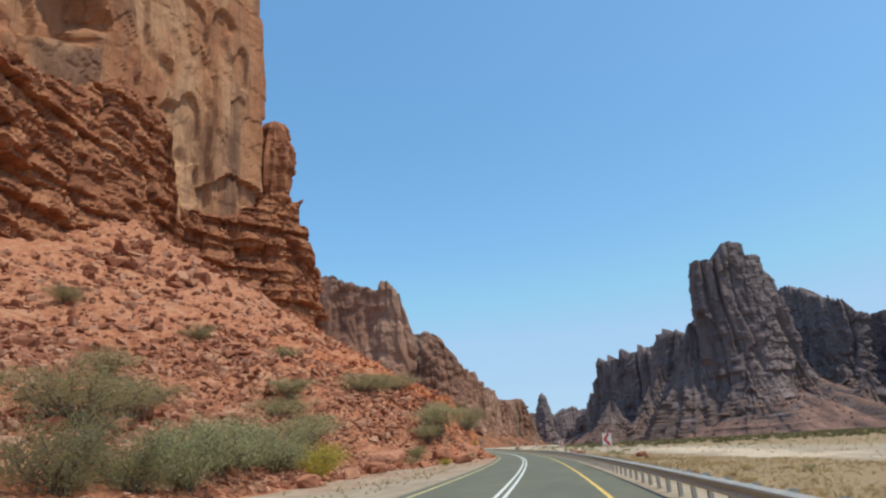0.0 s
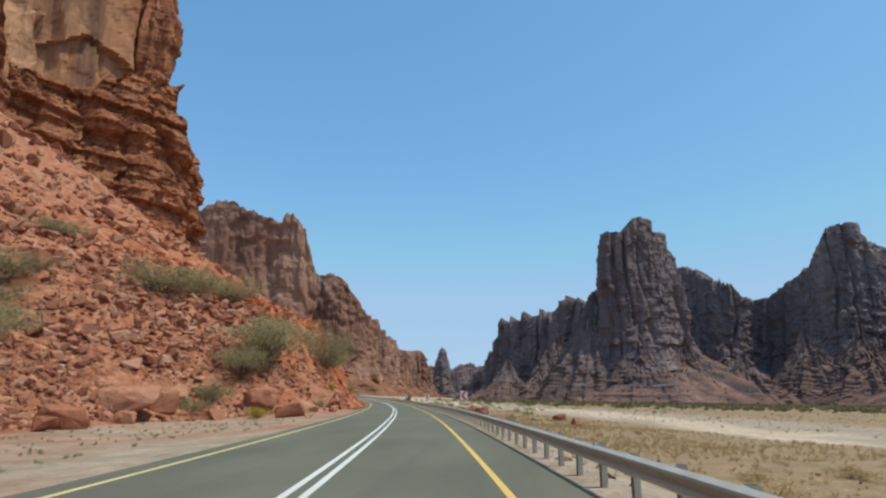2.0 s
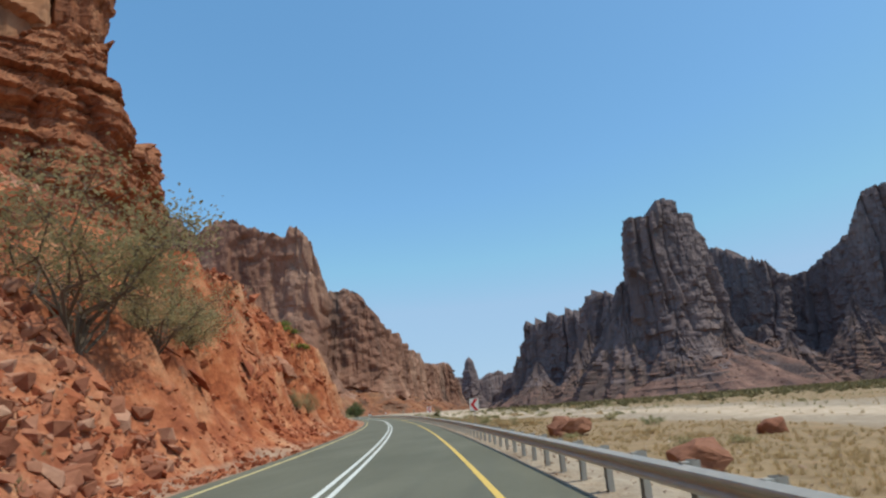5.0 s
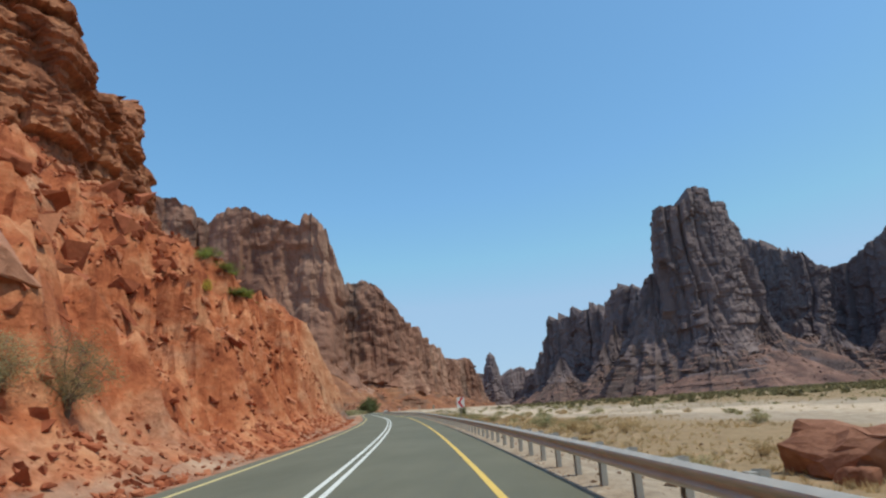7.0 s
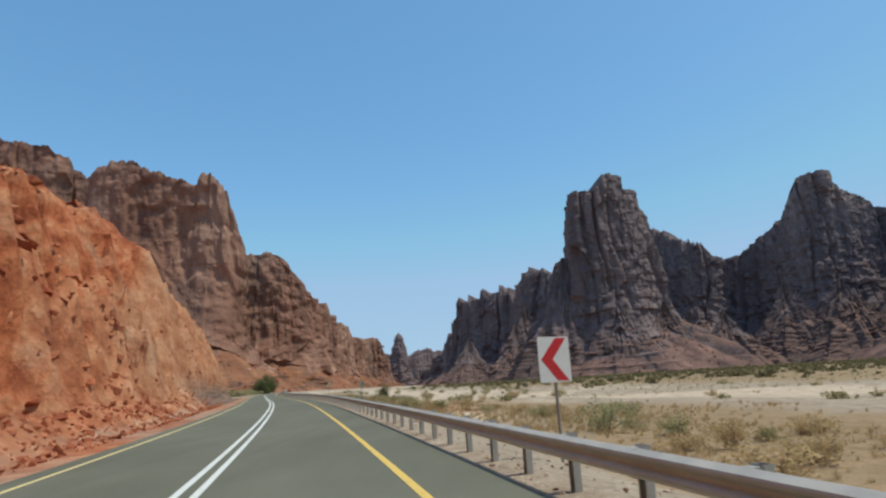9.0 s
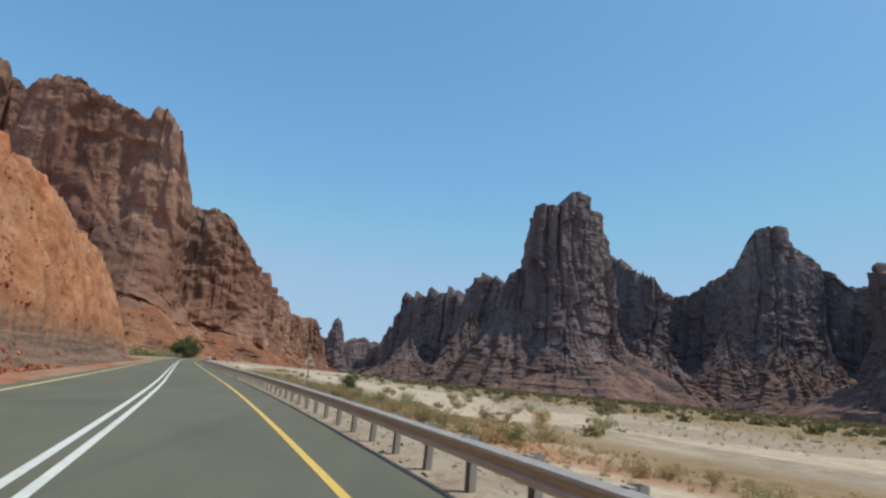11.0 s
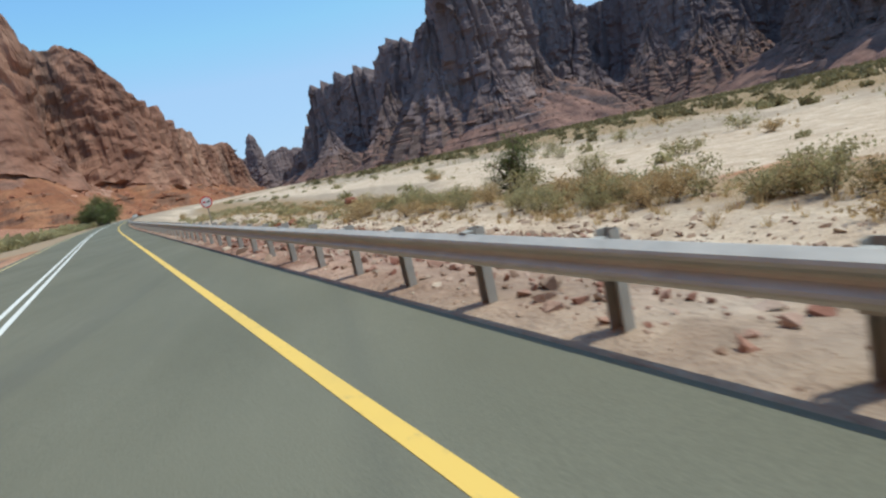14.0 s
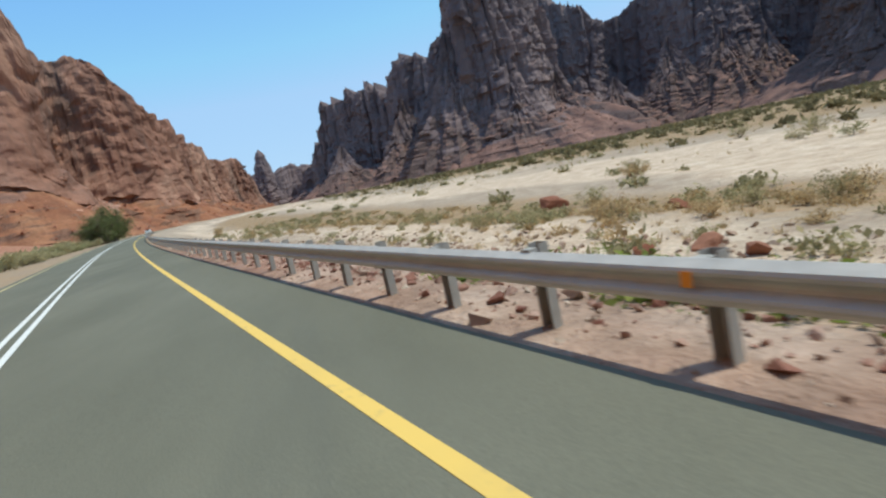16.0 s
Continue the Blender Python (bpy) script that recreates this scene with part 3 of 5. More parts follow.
def cliff(name, label, pts, material, scree, seed, du=3.0, dv=3.0, batter=0.05, block=8.0, block_w=30.0, ledge=2.0, ledge_h=9.0, knob=6.0, knob_w=16.0,
          back=60.0, slope=0.65, fine=1.2, bulge=10.0, bulge_w=90.0, ragged=0.25, spires=0.0, cell=5.0, flare=0.0, minor=1.0, spall=0.0, spall_w=30.0, recess=None):
    """A rock wall along a line in plan. pts: (x, y, top, foot of the wall, ground) from left to right as seen from the valley. Below the foot lies
    its scree apron; behind the rim the top falls away."""
    pts = np.array(pts, dtype=float)
    seg = np.concatenate([[0], np.cumsum(np.hypot(*np.diff(pts[:, :2], axis=0).T))])
    u = np.arange(0, seg[-1], du)
    x, y, top, foot, base = (np.interp(u, seg, pts[:, k]) for k in range(5))

    def outward(width):
        """Level direction to the right of the line's way, smoothed over its corners."""
        k = max(3, int(width / du)) | 1
        tx, ty = (np.convolve(np.pad(np.gradient(a), k // 2, mode="edge"), np.ones(k) / k, mode="valid")[:len(u)] for a in (x, y))
        ln = np.hypot(tx, ty) + 1e-9
        return ty / ln, -tx / ln
    nx, ny = outward(14)
    sx, sy = outward(220)
    step = hash2(np.floor(u / knob_w + 0.3 * vnoise(u / knob_w * 2, u * 0, seed)), u * 0, seed + 1)
    small = hash2(np.floor(u / (knob_w * 0.31)), u * 0, seed + 2)
    top = top + knob * (step - 0.5) * 0.8 + 0.4 * knob * (small - 0.5) + 0.15 * knob * vnoise(u / (knob_w * 0.1), u * 0, seed + 12)
    if spires:
        top = top + spires * np.clip(ridged(u / (knob_w * 0.9), u * 0, seed + 17) - 0.45, 0, 1) * 1.8
    foot = foot + (foot - base) * ragged * (1.6 * fbm(u / 55, u * 0, seed + 16, 4) + 0.3 * (step - 0.5) + 0.5 * vnoise(u / 22, u * 0, seed + 55))
    n_s = max(5, int(np.max(foot - base) / dv) + 2)
    n_w = max(6, int(np.max(top - foot) / dv) + 2)
    rows, kinds = [], []
    for i in range(n_s):
        f = i / n_s
        z = base - 8 + (foot - base + 8) * f
        zw = z + 6 * fbm(u / 50, z / 30, seed + 21)
        bench = 9 + 8 * (vnoise(u / 130, u * 0, seed + 22) + 1)
        zq = z + 0.6 * np.clip(1.3 * vnoise(u / 70, z / 45, seed + 23) + 0.35, 0, 1) * ((np.floor(zw / bench) + 0.5) * bench - zw)
        o = (foot - zq) / slope
        o = o * (1 + 0.3 * (1 - f) * fbm(u / 90, u * 0 + f, seed + 3)) + (0.16 * (foot - base) * ridged(u / 55, z / 90, seed + 18) + 9 * fbm(u / 24, z / 16 + 7, seed + 4)) * np.sin(math.pi * min(1, f + 0.25))
        o = o - 3.0 * (vnoise(np.floor(z / 7) * 1.7, u / 40, seed + 19))
        o = o + flare + batter * (top - foot)
        rows.append((sx, sy, o, z + 2.2 * fbm(u / 9, z / 9, seed + 5) * (1 - f)))
        kinds.append((1.1 * vnoise(u / 30, z / 12, seed + 51) + 0.5 * vnoise(u / 9, z / 6, seed + 52) + 3.2 * (f - 0.88) < 0).astype(np.int32))
    for i in range(n_w):
        f = i / (n_w - 1)
        z = foot + (top - foot) * f
        zz = z + 4 * fbm(u / 120, z / 80, seed + 6)
        cut = np.floor(zz / ledge_h)
        o = (top - z) * batter + ledge * vnoise(cut * 1.37, u / 60, seed + 7) + 0.5 * ledge * (cut * ledge_h - zz) / ledge_h
        o = o + bulge * fbm(u / bulge_w, z / (bulge_w * 2.5), seed + 8, 3)
        o = o + block * (0.5 * blocks(u, z, block_w, block_w * cell, seed + 20) + minor * 0.2 * blocks(u, z, block_w * 0.36, block_w * cell * 0.3, seed + 30) + minor * 0.06 * blocks(u, z, block_w * 0.13, block_w * cell * 0.07, seed + 40))
        if spall:
            sheet = np.minimum(3.2 * fbm(u / spall_w, z / (spall_w * 1.7), seed + 60, 3) - 0.3, 0.6)
            o = o + spall * (np.floor(sheet) + np.clip((sheet - np.floor(sheet)) * 5, 0, 1))
        o = o + flare * np.clip(1 - f / 0.45, 0, 1) ** 2
        if flare > 12:
            shelf = np.floor(z / 13 + 0.8 * vnoise(u / 45, z / 60, seed + 71))
            o = o + 8 * vnoise(shelf * 1.9, u / 32, seed + 72) * np.clip(1.15 - f / 0.6, 0, 1) + 2.6 * vnoise(shelf * 2.7, u / 11, seed + 73)
        if recess:
            ry, rz, rw, rh, deep = recess
            q = ((y - ry) / rw) ** 2 + ((z - rz) / rh) ** 2 + 0.35 * fbm(u / 18, z / 14, seed + 70)
            o = o - deep * np.clip((1 - q) * 3.5, 0, 1)
        o = o + fine * fbm(u / (3 + block_w * 0.16), z / (3 + block_w * 0.16), seed + 15)
        o = o - np.clip((f - 0.95) / 0.05, 0, 1) ** 2 * 0.2 * knob
        rows.append((nx, ny, o, z + 0 * u))
        kinds.append(0)
    rim = rows[-1][2]
    for d_, z_ in ((0.12, -0.01), (0.5, -0.04), (1.0, -0.12)):
        rows.append((nx, ny, rim - back * d_, top + (top - foot) * z_ + 2.5 * fbm(u / 11, u * 0 + d_ * 9, seed + 13)))
        kinds.append(0)
    rows.append((nx, ny, rim - back * 1.15, base - 8))
    kinds.append(0)
    v = np.stack([np.stack([x + ax * o, y + ay * o, z + 0 * u], -1) for ax, ay, o, z in rows], 0)
    TALUS.append(v[1:n_s].reshape(-1, 3))
    idx = np.concatenate([(k + np.zeros(len(u), dtype=np.int32))[:-1] for k in kinds[:-1]])
    me = mesh_of(name, v.reshape(-1, 3), grid_faces(len(rows), len(u)), [material, scree], idx)
    return tagged(new(name, me), label, "cliff", kind="structure")


# near left: great wall with a pillar beside it, and the bedded band below
cliff("cliff", "sheer tan and pink sandstone wall with dark streaks", [
    (-140, -260, 300, 50, 48), (-165, -60, 310, 50, 48), (-190, 90, 310, 60, 58), (-203, 190, 320, 80, 78), (-203, 240, 325, 88, 86),
    (-194, 276, 330, 100, 98), (-189, 292, 330, 110, 108), (-200, 300, 326, 110, 108), (-232, 308, 300, 110, 108), (-250, 350, 260, 100, 98), (-300, 400, 240, 90, 88)],
    M_wall, M_scree, 100, du=1.3, dv=1.8, batter=0.03, block=9, block_w=40, minor=0.6, spall=3.6, spall_w=34, ledge=0.4, ledge_h=20, knob=7, back=70, bulge=9, bulge_w=60, fine=0.7, cell=5, slope=8, ragged=0, recess=(140, 196, 42, 34, 20))
cliff("cliff", "red bedded sandstone ledges above a scree slope", [
    (-150, -200, 120, 40, 38), (-172, 90, 136, 44, 42), (-184, 150, 142, 50, 48), (-188, 185, 164, 50, 48), (-192, 212, 172, 56, 54), (-191, 226, 168, 56, 54), (-188, 238, 126, 56, 54), (-180, 262, 128, 60, 58), (-160, 284, 150, 60, 58),
    (-153, 296, 148, 58, 56), (-156, 308, 120, 60, 58), (-161, 326, 116, 60, 58), (-168, 345, 126, 60, 58), (-172, 362, 122, 60, 58), (-182, 376, 138, 60, 58),
    (-190, 386, 150, 60, 58), (-196, 398, 138, 60, 58), (-203, 420, 116, 60, 58), (-240, 440, 120, 60, 58), (-300, 450, 120, 60, 58)],
    M_beds, M_scree, 140, du=1.0, dv=1.1, batter=0.10, block=5.5, block_w=14, minor=1.0, cell=0.9, ledge=2.4, ledge_h=5.2, knob=4.5, knob_w=12, back=40, bulge=4, bulge_w=40, fine=1.2, slope=8, ragged=0)


def tower(name, label, x, y, foot, top, profile, material, seed, squash=1.0, lean=0.0, n=64, dv=1.6, ring=0.07):
    """A free-standing rock pillar. profile: (height share, radius) pairs."""
    m = max(12, int((top - foot) / dv))
    f = np.linspace(0, 1, m)
    rad = np.interp(f, [p for p, _ in profile], [r for _, r in profile])
    a = np.linspace(0, 2 * math.pi, n, endpoint=False)
    ff, aa = np.meshgrid(f, a, indexing="ij")
    z = foot + (top - foot) * ff
    rr = rad[:, None] * (1 + 0.09 * blocks(aa * 14, z, 11, 14, seed + 5) + 0.05 * blocks(aa * 14, z, 4, 5, seed + 9) + 0.16 * fbm(np.cos(aa) * 2 + 5, np.sin(aa) * 2 + z / 30, seed) + 0.10 * ridged(aa * 2.2, z / 60, seed + 1) + ring * vnoise(np.floor(z / 4.5) * 2.1, aa * 0.6, seed + 2))
    xx, yy = x + rr * np.cos(aa) + lean * ff * (top - foot), y + rr * np.sin(aa) * squash
    v = np.concatenate([np.stack([xx, yy, z], -1).reshape(-1, 3), [[x + lean * (top - foot), y, top + 0.03 * (top - foot)]]])
    faces = []
    for i in range(m - 1):
        for j in range(n):
            faces.append([i * n + j, i * n + (j + 1) % n, (i + 1) * n + (j + 1) % n, (i + 1) * n + j])
    faces += [[(m - 1) * n + j, (m - 1) * n + (j + 1) % n, m * n] for j in range(n)]
    return tagged(new(name, mesh_of(name, v, faces, [material])), label, "rock pillar", kind="structure")


tower("rock_pillar", "red sandstone pillar leaning beside the wall", -181, 309, 128, 210, ((0, 16), (0.25, 13.5), (0.36, 10.5), (0.42, 12.5), (0.6, 14), (0.78, 13), (0.86, 10), (0.93, 9.5), (1, 6.5)), M_beds, 171, 0.8, n=110, dv=1.0)

# left, farther off
cliff("cliff", "brown sandstone cliff with a knobbed summit", [
    (-760, 860, 330, 84, 0), (-600, 890, 335, 84, 0), (-516, 912, 320, 83, 0), (-466, 935, 280, 77, 0), (-450, 905, 276, 74, 0), (-439, 893, 287, 70, 0),
    (-411, 894, 292, 70, 0), (-385, 896, 282, 66, 0), (-351, 896, 268, 62, 0), (-324, 898, 262, 57, 0), (-320, 899, 274, 56, 0), (-306, 900, 275, 55, 0), (-302, 902, 264, 53, 0),
    (-288, 906, 254, 50, 0), (-281, 914, 222, 48, 0), (-272, 922, 186, 43, 0), (-268, 940, 170, 42, 0), (-300, 1000, 190, 42, 0), (-345, 1120, 225, 49, 0), (-380, 1230, 240, 56, 0)],
    M_far, M_scree, 200, du=2.2, dv=2.6, batter=0.07, flare=9, block=13, block_w=62, minor=0.55, cell=6, spall=5.0, spall_w=60, ledge=0.6, ledge_h=26, knob=8, knob_w=14, back=80, bulge=22, bulge_w=95, fine=4, slope=0.62)
cliff("cliff", "rounded brown sandstone cliffs receding along the valley", [
    (-430, 1235, 215, 56, 0), (-385, 1255, 244, 56, 0), (-371, 1262, 250, 55, 0), (-343, 1270, 253, 52, 0), (-320, 1280, 242, 49, 0), (-290, 1292, 208, 45, 0), (-270, 1312, 176, 41, 0),
    (-275, 1420, 176, 38, 0), (-280, 1500, 170, 38, 0), (-276, 1700, 158, 35, 0), (-276, 1900, 146, 31, 0), (-282, 2100, 146, 28, 0), (-300, 2300, 170, 28, 0), (-290, 2390, 180, 28, 0),
    (-262, 2400, 176, 28, 0), (-243, 2410, 148, 28, 0), (-236, 2500, 104, 21, 0), (-300, 2700, 140, 21, 0)],
    M_far, M_scree, 240, du=3.2, dv=3.4, batter=0.10, flare=9, block=15, block_w=56, minor=0.6, cell=6, spall=4.5, spall_w=60, ledge=0.6, ledge_h=26, knob=9, knob_w=22, back=90, bulge=20, bulge_w=120, fine=6, slope=0.62)
# grey M_dark on the spire and the closing cliffs stands in for haze
tower("rock_pillar", "slender grey-brown rock spire far down the valley", -219, 2812, -5, 226, ((0, 72), (0.2, 52), (0.42, 38), (0.58, 34), (0.7, 29), (0.78, 26), (0.86, 19), (0.9, 20), (0.96, 13), (1, 4)), M_dark, 271, 1.0, 0.0, 72, 4.0, 0.02)
cliff("cliff", "far sandstone cliffs closing the valley, toned grey for haze", [
    (-700, 4050, 190, 40, 0), (-430, 4150, 215, 40, 0), (-250, 4250, 205, 40, 0), (-190, 4280, 238, 40, 0), (-130, 4300, 244, 40, 0), (-60, 4300, 222, 40, 0), (60, 4250, 200, 40, 0), (300, 4150, 250, 40, 0)],
    M_dark, M_darkscree, 280, du=9, dv=8, block=18, block_w=60, knob=22, knob_w=34, back=150, bulge=25, bulge_w=200, fine=4)

# right: the dark massif, its shade put into the rock colour
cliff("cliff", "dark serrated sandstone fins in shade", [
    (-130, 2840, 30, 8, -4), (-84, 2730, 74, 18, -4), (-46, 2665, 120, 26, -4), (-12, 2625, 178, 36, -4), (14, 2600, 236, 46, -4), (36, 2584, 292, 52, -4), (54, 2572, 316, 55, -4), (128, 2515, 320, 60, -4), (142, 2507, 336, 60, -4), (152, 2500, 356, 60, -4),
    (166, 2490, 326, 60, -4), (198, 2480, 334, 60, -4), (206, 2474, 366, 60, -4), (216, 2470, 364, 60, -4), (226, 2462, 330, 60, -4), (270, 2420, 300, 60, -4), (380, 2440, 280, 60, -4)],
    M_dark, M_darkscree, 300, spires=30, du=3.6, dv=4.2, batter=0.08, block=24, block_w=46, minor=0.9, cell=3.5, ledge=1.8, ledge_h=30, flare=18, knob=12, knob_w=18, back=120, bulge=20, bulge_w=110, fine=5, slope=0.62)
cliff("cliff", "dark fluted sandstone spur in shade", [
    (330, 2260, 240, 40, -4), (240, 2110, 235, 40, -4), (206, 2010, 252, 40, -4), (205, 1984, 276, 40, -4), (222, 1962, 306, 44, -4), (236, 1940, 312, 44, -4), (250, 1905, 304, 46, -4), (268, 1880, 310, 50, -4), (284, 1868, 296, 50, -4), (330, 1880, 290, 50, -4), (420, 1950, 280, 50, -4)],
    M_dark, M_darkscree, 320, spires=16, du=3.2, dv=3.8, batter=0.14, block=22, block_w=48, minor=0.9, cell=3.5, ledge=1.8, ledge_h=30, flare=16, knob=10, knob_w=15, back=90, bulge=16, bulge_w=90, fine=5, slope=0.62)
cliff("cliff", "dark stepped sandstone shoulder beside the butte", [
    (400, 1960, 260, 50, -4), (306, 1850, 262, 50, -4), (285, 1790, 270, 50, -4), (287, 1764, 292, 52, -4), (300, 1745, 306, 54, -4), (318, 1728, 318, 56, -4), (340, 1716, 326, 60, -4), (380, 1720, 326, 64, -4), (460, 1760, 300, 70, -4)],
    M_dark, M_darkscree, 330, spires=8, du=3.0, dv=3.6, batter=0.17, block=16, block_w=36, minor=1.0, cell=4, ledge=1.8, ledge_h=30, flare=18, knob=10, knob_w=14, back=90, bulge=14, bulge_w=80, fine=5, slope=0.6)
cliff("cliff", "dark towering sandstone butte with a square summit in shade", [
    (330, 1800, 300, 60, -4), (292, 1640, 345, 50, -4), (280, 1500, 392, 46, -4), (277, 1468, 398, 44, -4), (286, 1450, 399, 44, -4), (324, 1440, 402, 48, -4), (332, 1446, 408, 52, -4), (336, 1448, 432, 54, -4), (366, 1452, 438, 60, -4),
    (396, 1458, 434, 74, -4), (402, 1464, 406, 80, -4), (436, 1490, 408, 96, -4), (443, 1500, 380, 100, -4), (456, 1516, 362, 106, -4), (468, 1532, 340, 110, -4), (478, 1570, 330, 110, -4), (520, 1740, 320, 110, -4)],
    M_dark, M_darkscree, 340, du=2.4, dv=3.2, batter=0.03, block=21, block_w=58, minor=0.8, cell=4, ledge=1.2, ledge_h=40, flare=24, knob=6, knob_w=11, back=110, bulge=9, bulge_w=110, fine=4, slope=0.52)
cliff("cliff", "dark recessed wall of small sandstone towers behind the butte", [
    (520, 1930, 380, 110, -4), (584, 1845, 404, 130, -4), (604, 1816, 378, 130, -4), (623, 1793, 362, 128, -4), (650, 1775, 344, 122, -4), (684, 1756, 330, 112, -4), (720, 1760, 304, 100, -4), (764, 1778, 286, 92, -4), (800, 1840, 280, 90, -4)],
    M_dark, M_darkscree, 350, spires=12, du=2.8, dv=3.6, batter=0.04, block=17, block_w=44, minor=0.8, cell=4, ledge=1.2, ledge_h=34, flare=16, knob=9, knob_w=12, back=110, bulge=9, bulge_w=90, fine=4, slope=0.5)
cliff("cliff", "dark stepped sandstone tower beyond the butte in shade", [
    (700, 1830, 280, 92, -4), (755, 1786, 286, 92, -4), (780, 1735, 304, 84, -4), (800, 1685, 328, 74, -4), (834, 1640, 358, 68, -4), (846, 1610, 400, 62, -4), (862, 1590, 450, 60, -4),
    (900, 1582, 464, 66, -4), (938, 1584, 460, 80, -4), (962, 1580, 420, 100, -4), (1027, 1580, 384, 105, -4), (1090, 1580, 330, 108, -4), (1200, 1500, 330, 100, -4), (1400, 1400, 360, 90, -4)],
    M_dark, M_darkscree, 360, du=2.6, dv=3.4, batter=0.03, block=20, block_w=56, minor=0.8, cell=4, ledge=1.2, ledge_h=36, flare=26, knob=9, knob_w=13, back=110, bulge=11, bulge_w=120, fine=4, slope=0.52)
cliff("cliff", "dark reddish sandstone wall stepping towards the wadi", [
    (1150, 1460, 330, 60, -4), (960, 1330, 300, 60, -4), (850, 1225, 262, 60, -4), (826, 1195, 268, 60, -4), (800, 1130, 244, 58, -4), (784, 1090, 244, 58, -4), (772, 1045, 262, 58, -4), (745, 995, 262, 56, -4),
    (770, 880, 280, 56, -4), (860, 720, 300, 56, -4), (980, 520, 320, 56, -4), (1050, 250, 300, 56, -4), (1000, -100, 280, 56, -4), (800, -450, 260, 56, -4)],
    M_darkscree, M_darkscree, 380, spires=16, du=4, dv=4, batter=0.06, block=20, block_w=42, minor=1.1, cell=4, ledge=2.0, ledge_h=26, flare=24, knob=14, knob_w=24, back=120, bulge=22, bulge_w=120, fine=7, slope=0.5)


def spur(x, y, top, reach, seed, squash=1.0, turn=0.0, bare=0.5):
    """A broken pyramid of ledges that stands before a wall: bare rock above, its own scree below, with ribs running down it."""
    n, m = 150, int((top + 4) / 2.6)
    ff, aa = np.meshgrid(np.linspace(0, 1, m), np.linspace(0, 2 * math.pi, n, endpoint=False), indexing="ij")
    cx, cy = np.cos(aa), np.sin(aa)
    z = -6 + (top + 6) * ff
    step = 9 + 7 * hash2(np.floor(z / 37), 0 * z, seed + 3)
    zw = z + 7 * fbm(cx * 4, cy * 4 + z / 60, seed + 4) + 5 * vnoise(aa * reach / 30, z / 25, seed + 9)
    zq = z + np.clip(0.9 * vnoise(aa * reach / 22, z / 16, seed + 2) + 0.3, 0, 0.85) * ((np.floor(zw / step) + 0.5) * step - zw)
    fq = np.clip((zq + 6) / (top + 6), 0, 1)
    rib = ridged(cx * 2.3 + 9, cy * 2.3 + ff * 0.4, seed) * 0.5 + ridged(cx * 5 + 3, cy * 5 + ff * 0.8, seed + 1) * 0.28
    rr = reach * (1 - fq) ** 1.15 * (1 + 0.3 * rib * np.clip(1.3 - ff, 0, 1)) + 6 * blocks(aa * reach * 0.6, z, 17, 26, seed + 5) * np.clip(ff * 3, 0.2, 1) + 9 * fbm(aa * reach / 16, z / 14, seed + 6)
    rr = np.maximum(rr, 1.0)
    px, py = rr * cx, rr * cy * squash
    ct, st = math.cos(radians(turn)), math.sin(radians(turn))
    v = np.concatenate([np.stack([x + px * ct - py * st, y + px * st + py * ct, z], -1).reshape(-1, 3), [[x, y, top + 3]]])
    faces = [[i * n + j, i * n + (j + 1) % n, (i + 1) * n + (j + 1) % n, (i + 1) * n + j] for i in range(m - 1) for j in range(n)]
    kind = (ff + 0.25 * vnoise(aa * 3, z / 18, seed + 8) < bare)[:-1].ravel().astype(np.int32).tolist() + [0] * n
    faces += [[(m - 1) * n + j, (m - 1) * n + (j + 1) % n, m * n] for j in range(n)]
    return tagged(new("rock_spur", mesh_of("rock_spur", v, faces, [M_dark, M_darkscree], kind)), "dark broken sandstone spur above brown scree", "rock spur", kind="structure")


for k, q in enumerate(((254, 1512, 262, 150, 0.6, 20, 0.30), (338, 1432, 172, 92, 0.8, 0, 0.45), (150, 1650, 130, 95, 0.7, 30, 0.5), (200, 1800, 190, 110, 0.6, 40, 0.4), (590, 1500, 118, 110, 0.8, 10, 0.75), (452, 1480, 150, 110, 0.8, 0, 0.9),
                       (770, 1560, 190, 120, 0.7, -20, 0.6), (860, 1500, 180, 135, 0.8, 0, 0.8), (960, 1490, 160, 120, 0.8, 0, 0.7), (70, 2380, 150, 120, 0.7, 30, 0.5), (720, 1030, 120, 90, 0.8, 0, 0.7), (790, 880, 130, 100, 0.8, 0, 0.7))):
    spur(q[0], q[1], q[2], q[3], 600 + 10 * k, *q[4:])


# ---- loose rock ----
def rock_shapes(count, seed, squash=0.7, corners=13):
    """A few angular convex stones of unit size: (verts, triangles)."""
    rng = random.Random(seed)
    out = []
    for _ in range(count):
        bm = bmesh.new()
        for _ in range(corners):
            p = Vector((rng.uniform(-1, 1), rng.uniform(-1, 1), rng.uniform(-1, 1)))
            m = max(abs(p.x), abs(p.y), abs(p.z))
            p = p / m * rng.uniform(0.75, 1.0)
            bm.verts.new((p.x, p.y * rng.uniform(0.7, 1), p.z * squash))
        made = bmesh.ops.convex_hull(bm, input=bm.verts)
        bmesh.ops.delete(bm, geom=[g for g in made["geom_interior"] if isinstance(g, bmesh.types.BMVert)], context='VERTS')
        bmesh.ops.triangulate(bm, faces=bm.faces)
        bm.verts.index_update()
        out.append((np.array([v.co for v in bm.verts]), np.array([[v.index for v in f.verts] for f in bm.faces])))
        bm.free()
    return out


STONES = rock_shapes(10, 4)
PEBBLES = rock_shapes(10, 5, 0.7, 8)
CHIPS = rock_shapes(14, 7, 0.75, 10)
SLABS = [(v * np.array([1.25, 0.7, 0.75]), f) for v, f in rock_shapes(12, 6, 0.6, 9)]


